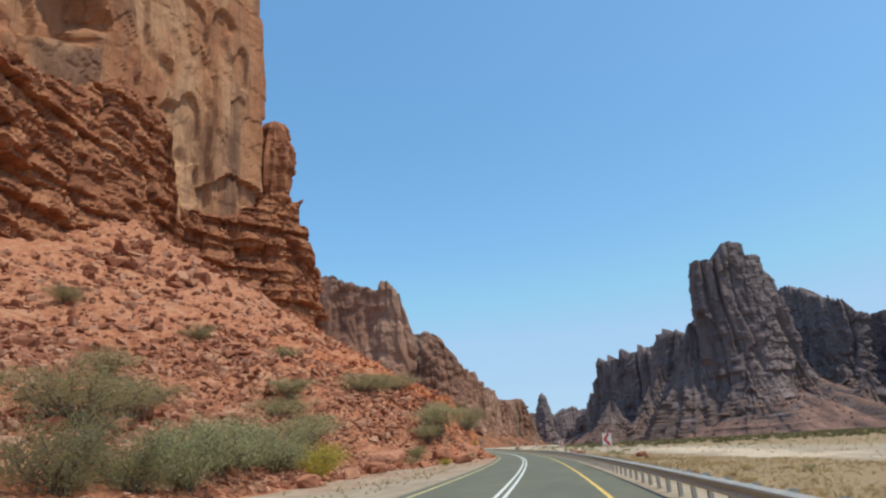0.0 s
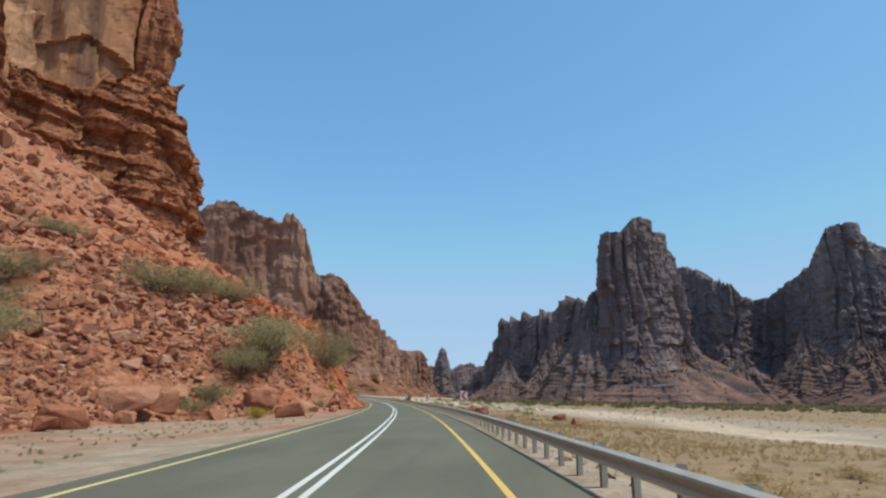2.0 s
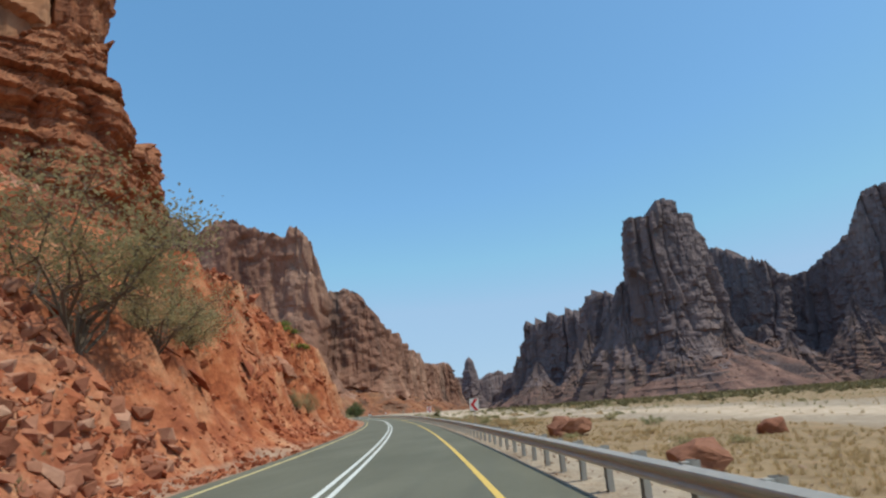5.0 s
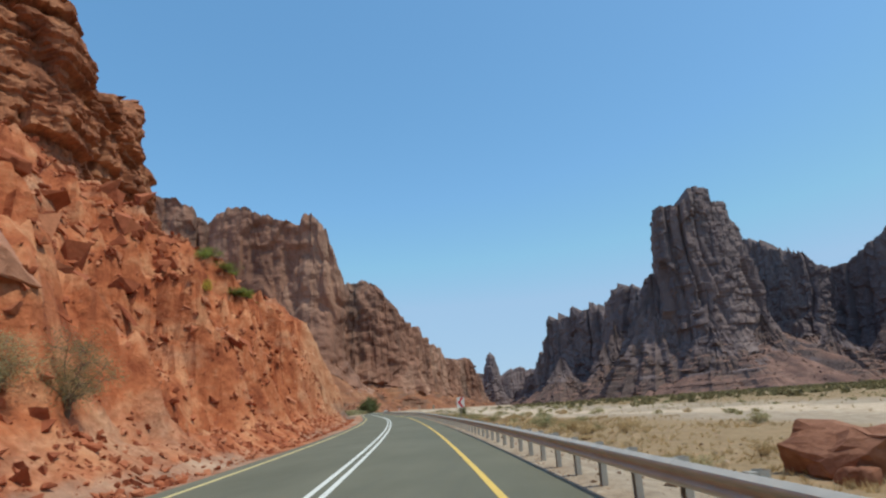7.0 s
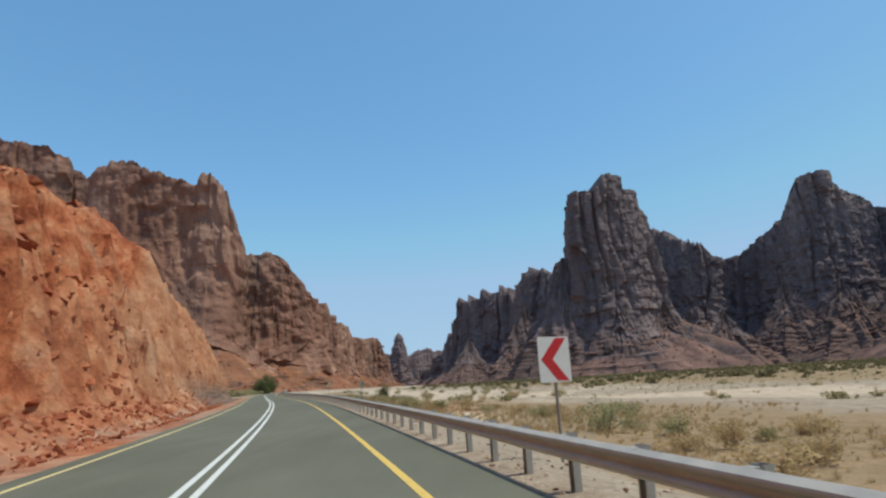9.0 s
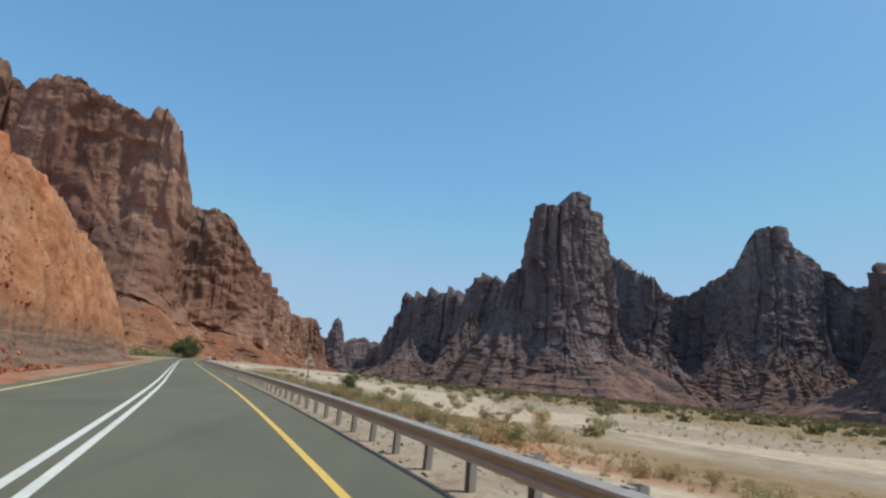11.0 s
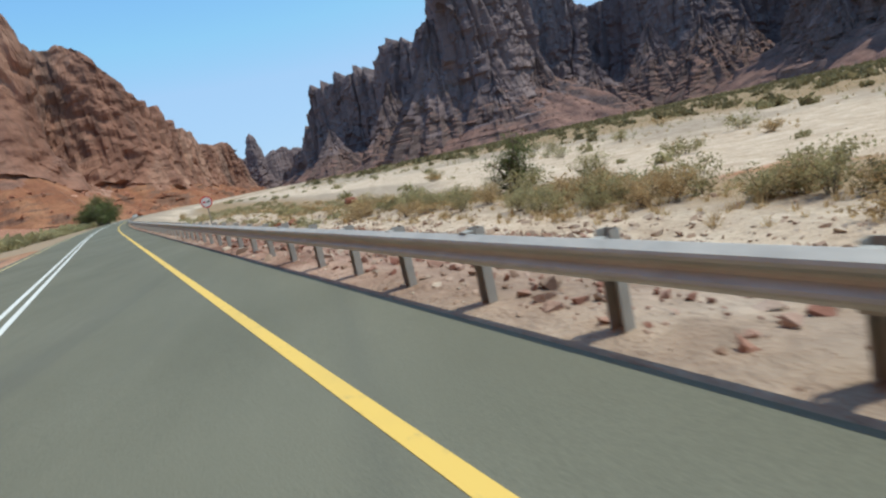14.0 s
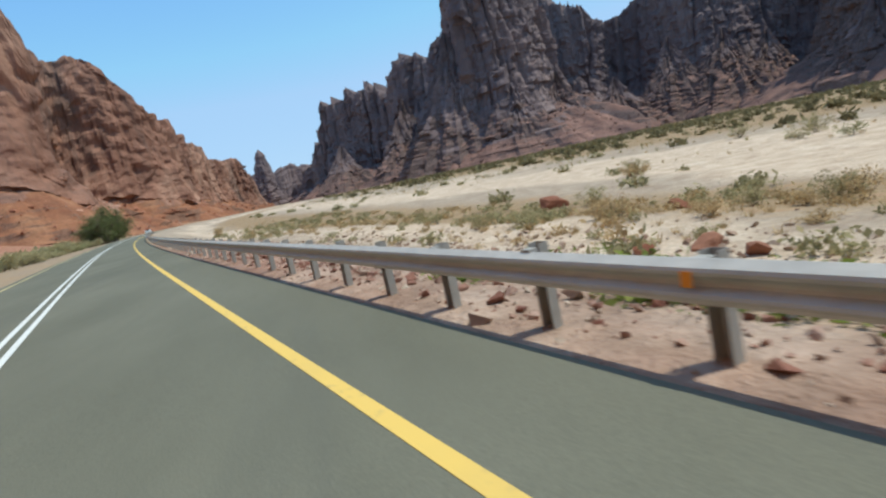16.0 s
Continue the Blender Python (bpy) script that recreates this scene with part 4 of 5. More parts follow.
def rubble(name, label, places, sizes, material, seed, category="rocks", lay=0.0):
    """Many loose stones as one mesh; lay tilts them with a slope that falls towards the road."""
    rng = np.random.RandomState(seed)
    vs, fs, base = [], [], 0
    shapes = SLABS if lay else CHIPS if material is M_cutting else STONES if "scree" in name else PEBBLES
    kinds = rng.randint(0, len(shapes), len(places))
    a, tilt, tdir = rng.uniform(0, 6.283, len(places)), rng.uniform(0, 0.7, len(places)), rng.uniform(0, 6.283, len(places))
    if lay:
        a = rng.normal(0, 0.6, len(places))
    for i, (p, sz) in enumerate(zip(places, sizes)):
        v, f = shapes[kinds[i]]
        c, s_ = math.cos(a[i]), math.sin(a[i])
        w = np.stack([v[:, 0] * c - v[:, 1] * s_, v[:, 0] * s_ + v[:, 1] * c, v[:, 2]], 1)
        ax = w[:, 0] * math.cos(tdir[i]) + w[:, 1] * math.sin(tdir[i])
        w[:, 2] += ax * math.tan(tilt[i]) * 0.7 - lay * w[:, 0]
        vs.append(w * sz * 0.5 + p)
        fs.append(f + base)
        base += len(v)
    me = mesh_of(name, np.concatenate(vs), np.concatenate(fs), [material])
    return tagged(new(name, me), label, category, kind="stuff")


def scatter(rng, n, s0, s1, l_of):
    """n places on the ground between two distances along the road; l_of gives the offset."""
    s = rng.uniform(s0, s1, n)
    l = l_of(rng, s)
    p = on_road(s, l)
    z, _ = height(p[:, 0], p[:, 1])
    p[:, 2] = z
    return p, s, l


def bank_l(near, far, power=1.6):
    return lambda rng, s: -(np.interp(s, BANK_S, BANK_FOOT) + near + (far - near) * rng.uniform(0, 1, len(s)) ** power)


rng = np.random.RandomState(11)
for n, s0, s1, near, far, lo, hi, lab in ((26000, 25, 140, 0.2, 36, 0.16, 1.0, "angular red sandstone rubble on the lower scree"), (12000, 30, 150, 10, 66, 0.4, 2.1, "red sandstone blocks on the scree slope"),
                                          (7000, 30, 330, 45, 135, 0.8, 3.4, "large red blocks high on the scree"), (900, 185, 345, 95, 150, 1.6, 7.0, "huge red blocks below the bedded cliff"), (42000, 132, 400, -0.2, 22, 0.1, 0.85, "red rubble on the road cutting"), (1500, 132, 280, 2.5, 26, 0.5, 1.6, "angular red slabs lodged in the road cutting"), (9000, 128, 300, -1.9, 2.2, 0.05, 0.42, "red stones strewn at the foot of the cutting"),
                                          (9000, 140, 400, 8, 60, 0.4, 2.6, "red blocks above the road cutting")):
    p, s, l = scatter(rng, n, s0, s1, bank_l(near, far, 1.3))
    size = lo * (hi / lo) ** (rng.uniform(0, 1, n) ** (1.6 if "cutting" in lab else 2.6))
    clump = fbm(p[:, 0] / 9, p[:, 1] / 9, 61) + 0.35 > rng.uniform(-0.25, 0.5, n)
    if "cutting" in lab:
        clump &= vnoise(s / 3.5, l / 9, 66) + 0.7 * vnoise(s / 1.3, l / 4, 67) + 0.25 > rng.uniform(-0.4, 0.5, n)
    clump &= ~((s > 102) & (s < 116) & (l > -14.5)) | (rng.uniform(0, 1, n) < 0.25)
    clump &= (s < 260) | (s > 400) | (l < -26) | ((rng.uniform(0, 1, n) < 0.45) & (size < 0.45))
    if "foot" in lab:
        clump |= rng.uniform(0, 1, n) < 0.45
    p[:, 2] += size * (0.1 if "foot" in lab else 0.04 if hi > 1.2 or s0 < 100 else -0.12)
    rubble("scree_rubble", lab, p[clump], size[clump], M_cutting if "cutting" in lab else M_rubble, n + s0, lay=0.75 if "slabs" in lab else 0.0)
p, s, l = scatter(rng, 5000, 40, 470, lambda r, s: r.uniform(3.7, 34, len(s)) ** 1.0)
size = 0.05 * (0.45 / 0.05) ** (rng.uniform(0, 1, len(s)) ** 2.2)
rubble("wadi_stones", "pale and red stones scattered on the sandy verge", p, size, M_pebble, 77)
p, s, l = scatter(rng, 11000, 60, 400, lambda r, s: 3.25 + 8 * r.uniform(0, 1, len(s)) ** 1.5)
size = 0.03 * (0.16 / 0.03) ** (rng.uniform(0, 1, len(s)) ** 2.0)
rubble("verge_gravel", "loose red and pale gravel along the guardrail", p, size, M_pebble, 78)
p, s, l = scatter(rng, 7000, 300, 420, lambda r, s: r.normal(12.0, 3.2, len(s)))
rubble("wadi_stones", "broken pale and red stones strewn over the sand", p, 0.09 * 6 ** rng.uniform(0, 1, len(s)) ** 2, M_pebble, 80)
p, s, l = scatter(rng, 900, 330, 400, lambda r, s: r.uniform(4.2, 15, len(s)))
rubble("verge_rocks", "broken red rocks tipped below the road edge", p, 0.1 * 5 ** rng.uniform(0, 1, len(s)) ** 2, M_tipped, 79)
p, s, l = scatter(rng, 12000, 322, 440, lambda r, s: 3.5 + 9 * r.uniform(0, 1, len(s)) ** 1.3)
rubble("verge_rocks", "broken red rocks tipped below the road edge", p, 0.035 * 8 ** rng.uniform(0, 1, len(s)) ** 2, M_tipped, 81)


def road_pose(s, l, z=0.0):
    q = on_road(np.array([float(s)]), float(l))[0]
    return pose(q[0], q[1], q[2] + z, 0, 0, math.degrees(float(np.interp(s, ROAD_S, _h))))


for k, (n, lo, hi, mat, lab) in {2: (1500, 1.5, 7.0, M_rubble, "red blocks on the talus below the cliffs"), 3: (1500, 1.5, 7.0, M_rubble, "red blocks on the talus below the cliffs"), 5: (900, 2, 9.0, M_darkrubble, "brown blocks on the talus of the dark massif"),
                                 6: (900, 2, 8.0, M_darkrubble, "brown blocks on the talus of the dark massif"), 7: (900, 2, 8.0, M_darkrubble, "brown blocks on the talus of the dark massif"), 8: (2600, 1.5, 8.0, M_darkrubble, "brown blocks on the talus of the dark massif"),
                                 9: (1400, 1.5, 8.0, M_darkrubble, "brown blocks on the talus of the dark massif"), 10: (1600, 1.5, 8.0, M_darkrubble, "brown blocks on the talus of the dark massif"), 11: (1800, 1.5, 7.0, M_darkrubble, "brown blocks on the talus of the dark massif")}.items():
    pick = TALUS[k][rng.randint(0, len(TALUS[k]), n)] + rng.uniform(-1.5, 1.5, (n, 3)) * np.array([1, 1, 0.1])
    rubble("talus_rubble", lab, pick, lo * (hi / lo) ** (rng.uniform(0, 1, n) ** 2.2), mat, 300 + k)


def abreast(s, l):
    """A place beside the road whose y is that of the road at distance s, l metres off its line."""
    return Vector((float(np.interp(s, ROAD_S, ROAD_X)) + l / math.cos(float(np.interp(s, ROAD_S, _h))), float(np.interp(s, ROAD_S, ROAD_Y)), float(np.interp(s, ROAD_S, ROAD_Z))))


def boulder(s, l, size, seed, label, tall=0.65, sink=0.22, material=M_boulder, lean=None, rough=1.0):
    """One weathered block: a subdivided hull with chipped faces."""
    r = random.Random(seed)
    bm = bmesh.new()
    for _ in range(16):
        q = Vector((r.uniform(-1, 1), r.uniform(-1, 1), r.uniform(-1, 1)))
        m = max(abs(q.x), abs(q.y), abs(q.z))
        q = q / m * r.uniform(0.8, 1.0)
        bm.verts.new((q.x, q.y * 0.8, q.z * tall))
    made = bmesh.ops.convex_hull(bm, input=bm.verts)
    bmesh.ops.delete(bm, geom=[g for g in made["geom_interior"] if isinstance(g, bmesh.types.BMVert)], context='VERTS')
    bmesh.ops.bevel(bm, geom=bm.edges[:], offset=0.07, segments=1, affect='EDGES', clamp_overlap=True)
    bmesh.ops.triangulate(bm, faces=bm.faces)
    bmesh.ops.subdivide_edges(bm, edges=[e for e in bm.edges if e.calc_length() > 0.3], cuts=2 if rough < 1.5 else 5, use_grid_fill=True)
    bmesh.ops.triangulate(bm, faces=bm.faces)
    for v in bm.verts:
        n3 = noise.noise_vector(v.co * 2.1 + Vector((seed, 0, 0)))
        v.co += n3 * 0.08 * rough + noise.noise_vector(v.co * 6 + Vector((0, seed, 0))) * 0.03 * rough
    low = min(v.co.z for v in bm.verts)
    bmesh.ops.scale(bm, vec=(size / 2,) * 3, verts=bm.verts)
    me = bpy.data.meshes.new("boulder")
    bm.to_mesh(me)
    bm.free()
    me.materials.append(material)
    ob = new("boulder", me)
    q = abreast(s, l)
    z, _ = height(np.array([q.x]), np.array([q.y]))
    ob.matrix_world = pose(q[0], q[1], float(z[0]) - (low + sink) * size / 2, r.uniform(-8, 8), r.uniform(-8, 8), r.uniform(0, 360))
    if lean is not None:
        ob.matrix_world = pose(q.x, q.y, float(z[0]) - 0.13 * size, 4, lean, math.degrees(float(np.interp(s, ROAD_S, _h))))
    return tagged(ob, label, "boulder", "boulders")


FOOT_BLOCKS = ((51.9, -21.2, 2.1, 21), (56.2, -22.3, 1.6, 22), (53.6, -20.4, 0.9, 23), (66.5, -21.4, 2.2, 24), (68.6, -22.4, 1.3, 1), (84.2, -23.3, 3.4, 2), (81.6, -22.5, 1.7, 3), (95.2, -23.8, 5.0, 4), (92.2, -22.6, 1.8, 5), (99, -22.6, 3.4, 16), (108.3, -16.0, 3.6, 6), (107.3, -12.5, 2.0, 7),
               (104.9, -13.0, 1.7, 17), (101.5, -18.4, 1.9, 9), (111.5, -10.8, 1.2, 10), (113, -8.9, 1.0, 8), (119, -9.4, 1.3, 12), (125, -9.6, 1.6, 13), (110, -44.0, 4.2, 14), (131, -9.3, 0.9, 15))
for q in FOOT_BLOCKS:
    boulder(q[0], q[1], q[2], q[3], "red sandstone block fallen at the foot of the scree")
boulder(113.5, -12.4, 7.6, 41, "broad pale-red slab of rock in the bank", 0.5, lean=28)
boulder(119.5, -12.2, 5.0, 42, "broad pale-red slab of rock in the bank", 0.55, lean=24)
boulder(102.5, -11.6, 3.0, 43, "red sandstone block fallen at the foot of the scree", 0.6, 0.3)
boulder(176, -12.6, 3.6, 44, "flat red slab lodged in the cutting", 0.3, lean=40)
boulder(172, -13.6, 2.4, 45, "flat red slab lodged in the cutting", 0.35, lean=44)
boulder(185, -16.0, 2.8, 46, "flat red slab lodged in the cutting", 0.35, lean=44)
boulder(190.4, 18.4, 6.2, 62, "blocky red-brown boulder with a flat top on the wadi floor", 0.52, 0.3, M_boulder_dark, rough=2.0)
boulder(188.2, 17.2, 1.8, 63, "red-brown rock beside the large boulder", 0.6, 0.3, M_boulder_dark)
for q in ((152, 15.6, 3.8, 52), (176, 32.5, 3.4, 53), (152, 29, 3.2, 54), (413, 32, 2.6, 55), (394.4, 26.7, 1.5, 56), (379, 15, 0.8, 57), (381, 15.4, 1.0, 58), (382.4, 14.5, 0.8, 59), (371, 12.5, 0.7, 61)):
    boulder(q[0], q[1], q[2], q[3], "red-brown boulder on the sandy wadi floor", 0.6, 0.3, M_boulder_dark)


# ---- guardrail ----
def guardrail():
    rail = thing("guardrail", "weathered galvanised steel W-beam guardrail on steel posts", "guardrail", road_pose(0, RAIL))
    inv = rail.matrix_world.inverted()
    prof = [(0.00, 0.465), (-0.025, 0.48), (-0.075, 0.515), (-0.085, 0.535), (-0.08, 0.56), (-0.02, 0.60), (-0.012, 0.622), (-0.02, 0.645), (-0.08, 0.685), (-0.085, 0.71), (-0.075, 0.735), (-0.025, 0.768), (0.00, 0.785)]
    prof = prof + [(a + 0.006, b) for a, b in reversed(prof)]
    gap = 1.8375
    first = -55.467
    bays = 330
    for k in range(bays // 2):
        s0 = first + k * gap * 2 - 0.15
        s = np.array([s0, s0 + gap, s0 + gap * 2 + 0.3])
        lap = 0.007 * (k % 2)
        rows = np.stack([on_road(s, RAIL - 0.16 - lap + a, b) for a, b in prof], 1)
        n, m = rows.shape[:2]
        f = [[i * m + j, i * m + (j + 1) % m, (i + 1) * m + (j + 1) % m, (i + 1) * m + j] for i in range(n - 1) for j in range(m)]
        f += [list(range(m)), [(n - 1) * m + j for j in reversed(range(m))]]
        ob = part("beam", mesh_of("beam", rows.reshape(-1, 3), f, [M_steel]), None, rail)
        ob.matrix_parent_inverse = inv
    # C-shaped post and the spacer before it
    bm = bmesh.new()
    box(bm, 0.006, 0.15, 1.05, pose(0.05, 0, 0.285))
    box(bm, 0.11, 0.008, 1.05, pose(-0.005, -0.075, 0.285))
    box(bm, 0.11, 0.008, 1.05, pose(-0.005, 0.075, 0.285))
    post = bpy.data.meshes.new("post")
    bm.to_mesh(post)
    bm.free()
    post.materials.append(M_post)
    bm = bmesh.new()
    box(bm, 0.10, 0.13, 0.33, pose(-0.115, 0, 0.63), 0.008)
    spacer = bpy.data.meshes.new("spacer")
    bm.to_mesh(spacer)
    bm.free()
    spacer.materials.append(M_post)
    bm = bmesh.new()
    bmesh.ops.create_cone(bm, cap_ends=True, segments=8, radius1=0.022, radius2=0.016, depth=0.02, matrix=pose(-0.155, 0, 0.622, 0, 90, 0))
    bolt = bpy.data.meshes.new("bolt")
    bm.to_mesh(bolt)
    bm.free()
    bolt.materials.append(M_pole)
    rr = random.Random(3)
    for k in range(bays):
        m = inv @ road_pose(first + k * gap, RAIL) @ pose(0, 0, rr.uniform(-0.02, 0.02), rr.uniform(-0.8, 0.8), rr.uniform(-1, 1), rr.uniform(-2, 2))
        p = new("post", post)
        p.parent = rail
        p.matrix_local = m
        if first + k * gap > 312:
            p.matrix_local = m @ pose(0, 0, rr.uniform(0.0, 0.03))
        for nm, me in (("spacer", spacer), ("bolt", bolt)):
            q = new(nm, me)
            q.parent = rail
            q.matrix_local = m
    bm = bmesh.new()
    box(bm, 0.004, 0.09, 0.11, Matrix(), 0.0015)
    r = part("reflector", bm, plain("orange_reflector", (0.85, 0.30, 0.03), 0.3, 0, 0.1), rail, "small orange reflector")
    r.matrix_local = inv @ road_pose(367.2, RAIL - 0.26, 0.66)


guardrail()


# ---- signs ----
def pole(parent, height_, radius=0.03, foot=0.35):
    bm = bmesh.new()
    bmesh.ops.create_cone(bm, cap_ends=True, segments=14, radius1=radius, radius2=radius, depth=height_ + foot, matrix=pose(0, 0, (height_ - foot) / 2))
    return part("pole", bm, M_pole, parent)


def plate(name, outline, depth, material, parent, y, bevel=0.0):
    """A flat plate facing the traffic (towards -y): outline in x, z."""
    bm = bmesh.new()
    f = bm.faces.new([bm.verts.new((a, y, b)) for a, b in outline])
    made = bmesh.ops.extrude_face_region(bm, geom=[f])
    bmesh.ops.translate(bm, vec=(0, depth, 0), verts=[g for g in made["geom"] if isinstance(g, bmesh.types.BMVert)])
    bmesh.ops.recalc_face_normals(bm, faces=bm.faces)
    return part(name, bm, material, parent)


def rounded(w, h, r, n=5):
    pts = []
    for cx, cz, a0 in ((w / 2 - r, h / 2 - r, 0), (-w / 2 + r, h / 2 - r, 90), (-w / 2 + r, -h / 2 + r, 180), (w / 2 - r, -h / 2 + r, 270)):
        pts += [(cx + r * math.cos(radians(a0 + 90 * i / n)), cz + r * math.sin(radians(a0 + 90 * i / n))) for i in range(n + 1)]
    return pts


def lift(outline, z, x=0.0):
    return [(a + x, b + z) for a, b in outline]


def sign_place(s, l):
    q = on_road(np.array([float(s)]), float(l))[0]
    z, _ = height(q[:1], q[1:2])
    return road_pose(s, l), float(z[0]) - q[2]


def chevron_sign(s, l, turn):
    m, dz = sign_place(s, l)
    sign = thing("chevron_sign", "white road sign with a red chevron pointing along the bend", "road sign", m @ pose(0, 0, dz, 0, 0, turn), "bend chevron signs")
    up = 1.93 - dz
    pole(sign, up + 0.3)
    board = plate("board", lift(rounded(0.72, 0.92, 0.04), up), 0.004, M_signwhite, sign, -0.038)
    arm = [(0.30, 0.43), (0.05, 0.43), (-0.30, 0.0), (0.05, -0.43), (0.30, -0.43), (-0.04, 0.0)]
    c = plate("chevron", lift(arm, up), 0.003, M_signred, sign, -0.0425)
    c.parent = board
    for zz in (up + 0.25, up - 0.25):
        bm = bmesh.new()
        box(bm, 0.5, 0.02, 0.04, pose(0, -0.024, zz), 0.004)
        part("bracket", bm, M_pole, sign)


for s_, turn in ((51.4, 3), (107.4, -4), (162.4, 2), (218.0, 5)):
    chevron_sign(s_, 4.8, turn)


def marker_sign():
    m, dz = sign_place(254.0, 4.8)
    sign = thing("kilometre_marker", "narrow green kilometre marker on a thin post", "road sign", m @ pose(0, 0, dz))
    up = 1.62 - dz
    pole(sign, up + 0.2, 0.022)
    board = plate("board", lift(rounded(0.17, 0.54, 0.02), up), 0.004, M_signgreen, sign, -0.03)
    for k, (w, h) in enumerate(((0.09, 0.035), (0.035, 0.11), (0.06, 0.11))):
        c = plate("bar", lift(rounded(w, h, 0.01, 2), up + 0.17 - 0.16 * k), 0.003, M_signwhite, sign, -0.0345)
        c.parent = board


def bend_sign():
    m, dz = sign_place(283.3, 4.8)
    sign = thing("bend_warning_sign", "faded triangular warning sign with a black right-bend arrow", "road sign", m @ pose(0, 0, dz, 0, 0, 3))
    up = 1.57 - dz
    pole(sign, up + 0.55)
    tri = lambda k: [(-0.39 * k, 0.25 - 0.25 * k), (0.39 * k, 0.25 - 0.25 * k), (0.0, 0.25 + 0.45 * k)]
    board = plate("board", lift(tri(1.0), up), 0.004, M_signfaded, sign, -0.038)
    inner = plate("panel", lift(tri(0.82), up), 0.003, M_signyellow, sign, -0.0425)
    inner.parent = board
    arrow = [(-0.06, 0.06), (-0.06, 0.24), (0.0, 0.32), (0.07, 0.32), (0.07, 0.37), (0.15, 0.285), (0.07, 0.21), (0.07, 0.26), (0.02, 0.26), (-0.005, 0.22), (-0.005, 0.06)]
    a = plate("arrow", lift(arrow, up), 0.003, M_signblack, sign, -0.047)
    a.parent = board


def overtaking_sign():
    m, dz = sign_place(356.3, 5.55)
    sign = thing("no_overtaking_sign", "round white sign with red rim and two car shapes", "road sign", m @ pose(0, 0, dz, 0, 0, -6))
    up = 1.53 - dz
    pole(sign, up + 0.25)
    ring = lambda r: [(r * math.cos(6.2832 * i / 40), r * math.sin(6.2832 * i / 40)) for i in range(40)]
    board = plate("board", lift(ring(0.33), up), 0.004, M_signred, sign, -0.038)
    inner = plate("panel", lift(ring(0.268), up), 0.003, M_signwhite, sign, -0.0425)
    inner.parent = board
    car = [(-0.09, -0.05), (0.09, -0.05), (0.09, 0.01), (0.055, 0.06), (-0.055, 0.06), (-0.09, 0.01)]
    for x_, mt in ((-0.115, M_signred), (0.115, M_signblack)):
        c = plate("car_symbol", lift(car, up, x_), 0.003, mt, sign, -0.047)
        c.parent = board


marker_sign()
bend_sign()
overtaking_sign()


# ---- plants ----
def leaf_material(name, dark, light, dry):
    n = Nodes(name)
    isl = n.t.nodes.new("ShaderNodeNewGeometry").outputs["Random Per Island"]
    col = n.ramp(isl, (0.0, dark), (0.6, light), (1.0, dry))
    big = n.noise(n.scaled(1.1, 1.1, 1.1), 1.0, 3, 0.5)
    col = n.mix(0.5, col, n.ramp(big, (0.3, (0.65, 0.65, 0.6)), (0.7, (1.25, 1.25, 1.2))), 'MULTIPLY')
    n.done(col, 0.92, spec=0.05)
    thin = n.node("ShaderNodeBsdfTranslucent", Color=col)
    both = n.t.nodes.new("ShaderNodeMixShader")
    both.inputs[0].default_value = 0.4
    n.feed(both.inputs[1], n.bsdf.outputs[0])
    n.feed(both.inputs[2], thin.outputs[0])
    n.feed(n.t.nodes["Material Output"].inputs["Surface"], both.outputs[0])
    return n.mat


M_leaf = {"olive": leaf_material("olive_leaves", (0.30, 0.275, 0.145), (0.40, 0.355, 0.195), (0.48, 0.405, 0.24)),
          "green": leaf_material("green_leaves", (0.275, 0.275, 0.145), (0.35, 0.34, 0.18), (0.41, 0.38, 0.22)),
          "yellow": leaf_material("yellow_green_leaves", (0.40, 0.32, 0.05), (0.55, 0.43, 0.08), (0.62, 0.49, 0.13)),
          "bright": leaf_material("fresh_leaves", (0.15, 0.20, 0.04), (0.26, 0.32, 0.07), (0.36, 0.38, 0.12)),
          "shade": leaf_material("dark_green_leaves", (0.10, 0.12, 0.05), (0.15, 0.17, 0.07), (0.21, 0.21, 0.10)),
          "dusty": leaf_material("dusty_leaves", (0.16, 0.14, 0.075), (0.22, 0.19, 0.10), (0.30, 0.245, 0.135)),
          "dry": leaf_material("dry_leaves", (0.40, 0.285, 0.15), (0.52, 0.38, 0.21), (0.61, 0.47, 0.28))}
M_twig = plain("grey_brown_twig", (0.17, 0.125, 0.09), 0.9, 0, 0.5)


def limb(vs, fs, a, b, ra, rb):
    """A four-sided tapered twig between two points."""
    d = (b - a).normalized()
    p = d.orthogonal().normalized()
    q = d.cross(p)
    k = len(vs)
    for c, r in ((a, ra), (b, rb)):
        for i in range(4):
            t = i * math.pi / 2
            vs.append(c + (p * math.cos(t) + q * math.sin(t)) * r)
    fs.extend([k + i, k + (i + 1) % 4, k + 4 + (i + 1) % 4, k + 4 + i] for i in range(4))


SHAPES = {"dome": (16, 0.5, 0.42, 10500, 0.05, 0.0125), "open": (13, 0.55, 0.42, 9000, 0.05, 0.0125), "vase": (20, 0.58, 0.66, 11000, 0.045, 0.0125), "bush": (14, 0.48, 0.8, 12000, 0.06, 0.0135), "tree": (10, 0.46, 0.9, 6000, 0.075, 0.028),
          "far_dome": (8, 0.5, 0.45, 850, 0.065, 0.046), "far_open": (7, 0.55, 0.5, 700, 0.065, 0.046), "scrub": (9, 0.5, 0.34, 850, 0.06, 0.042), "brush": (10, 0.5, 0.55, 1300, 0.055, 0.034)}


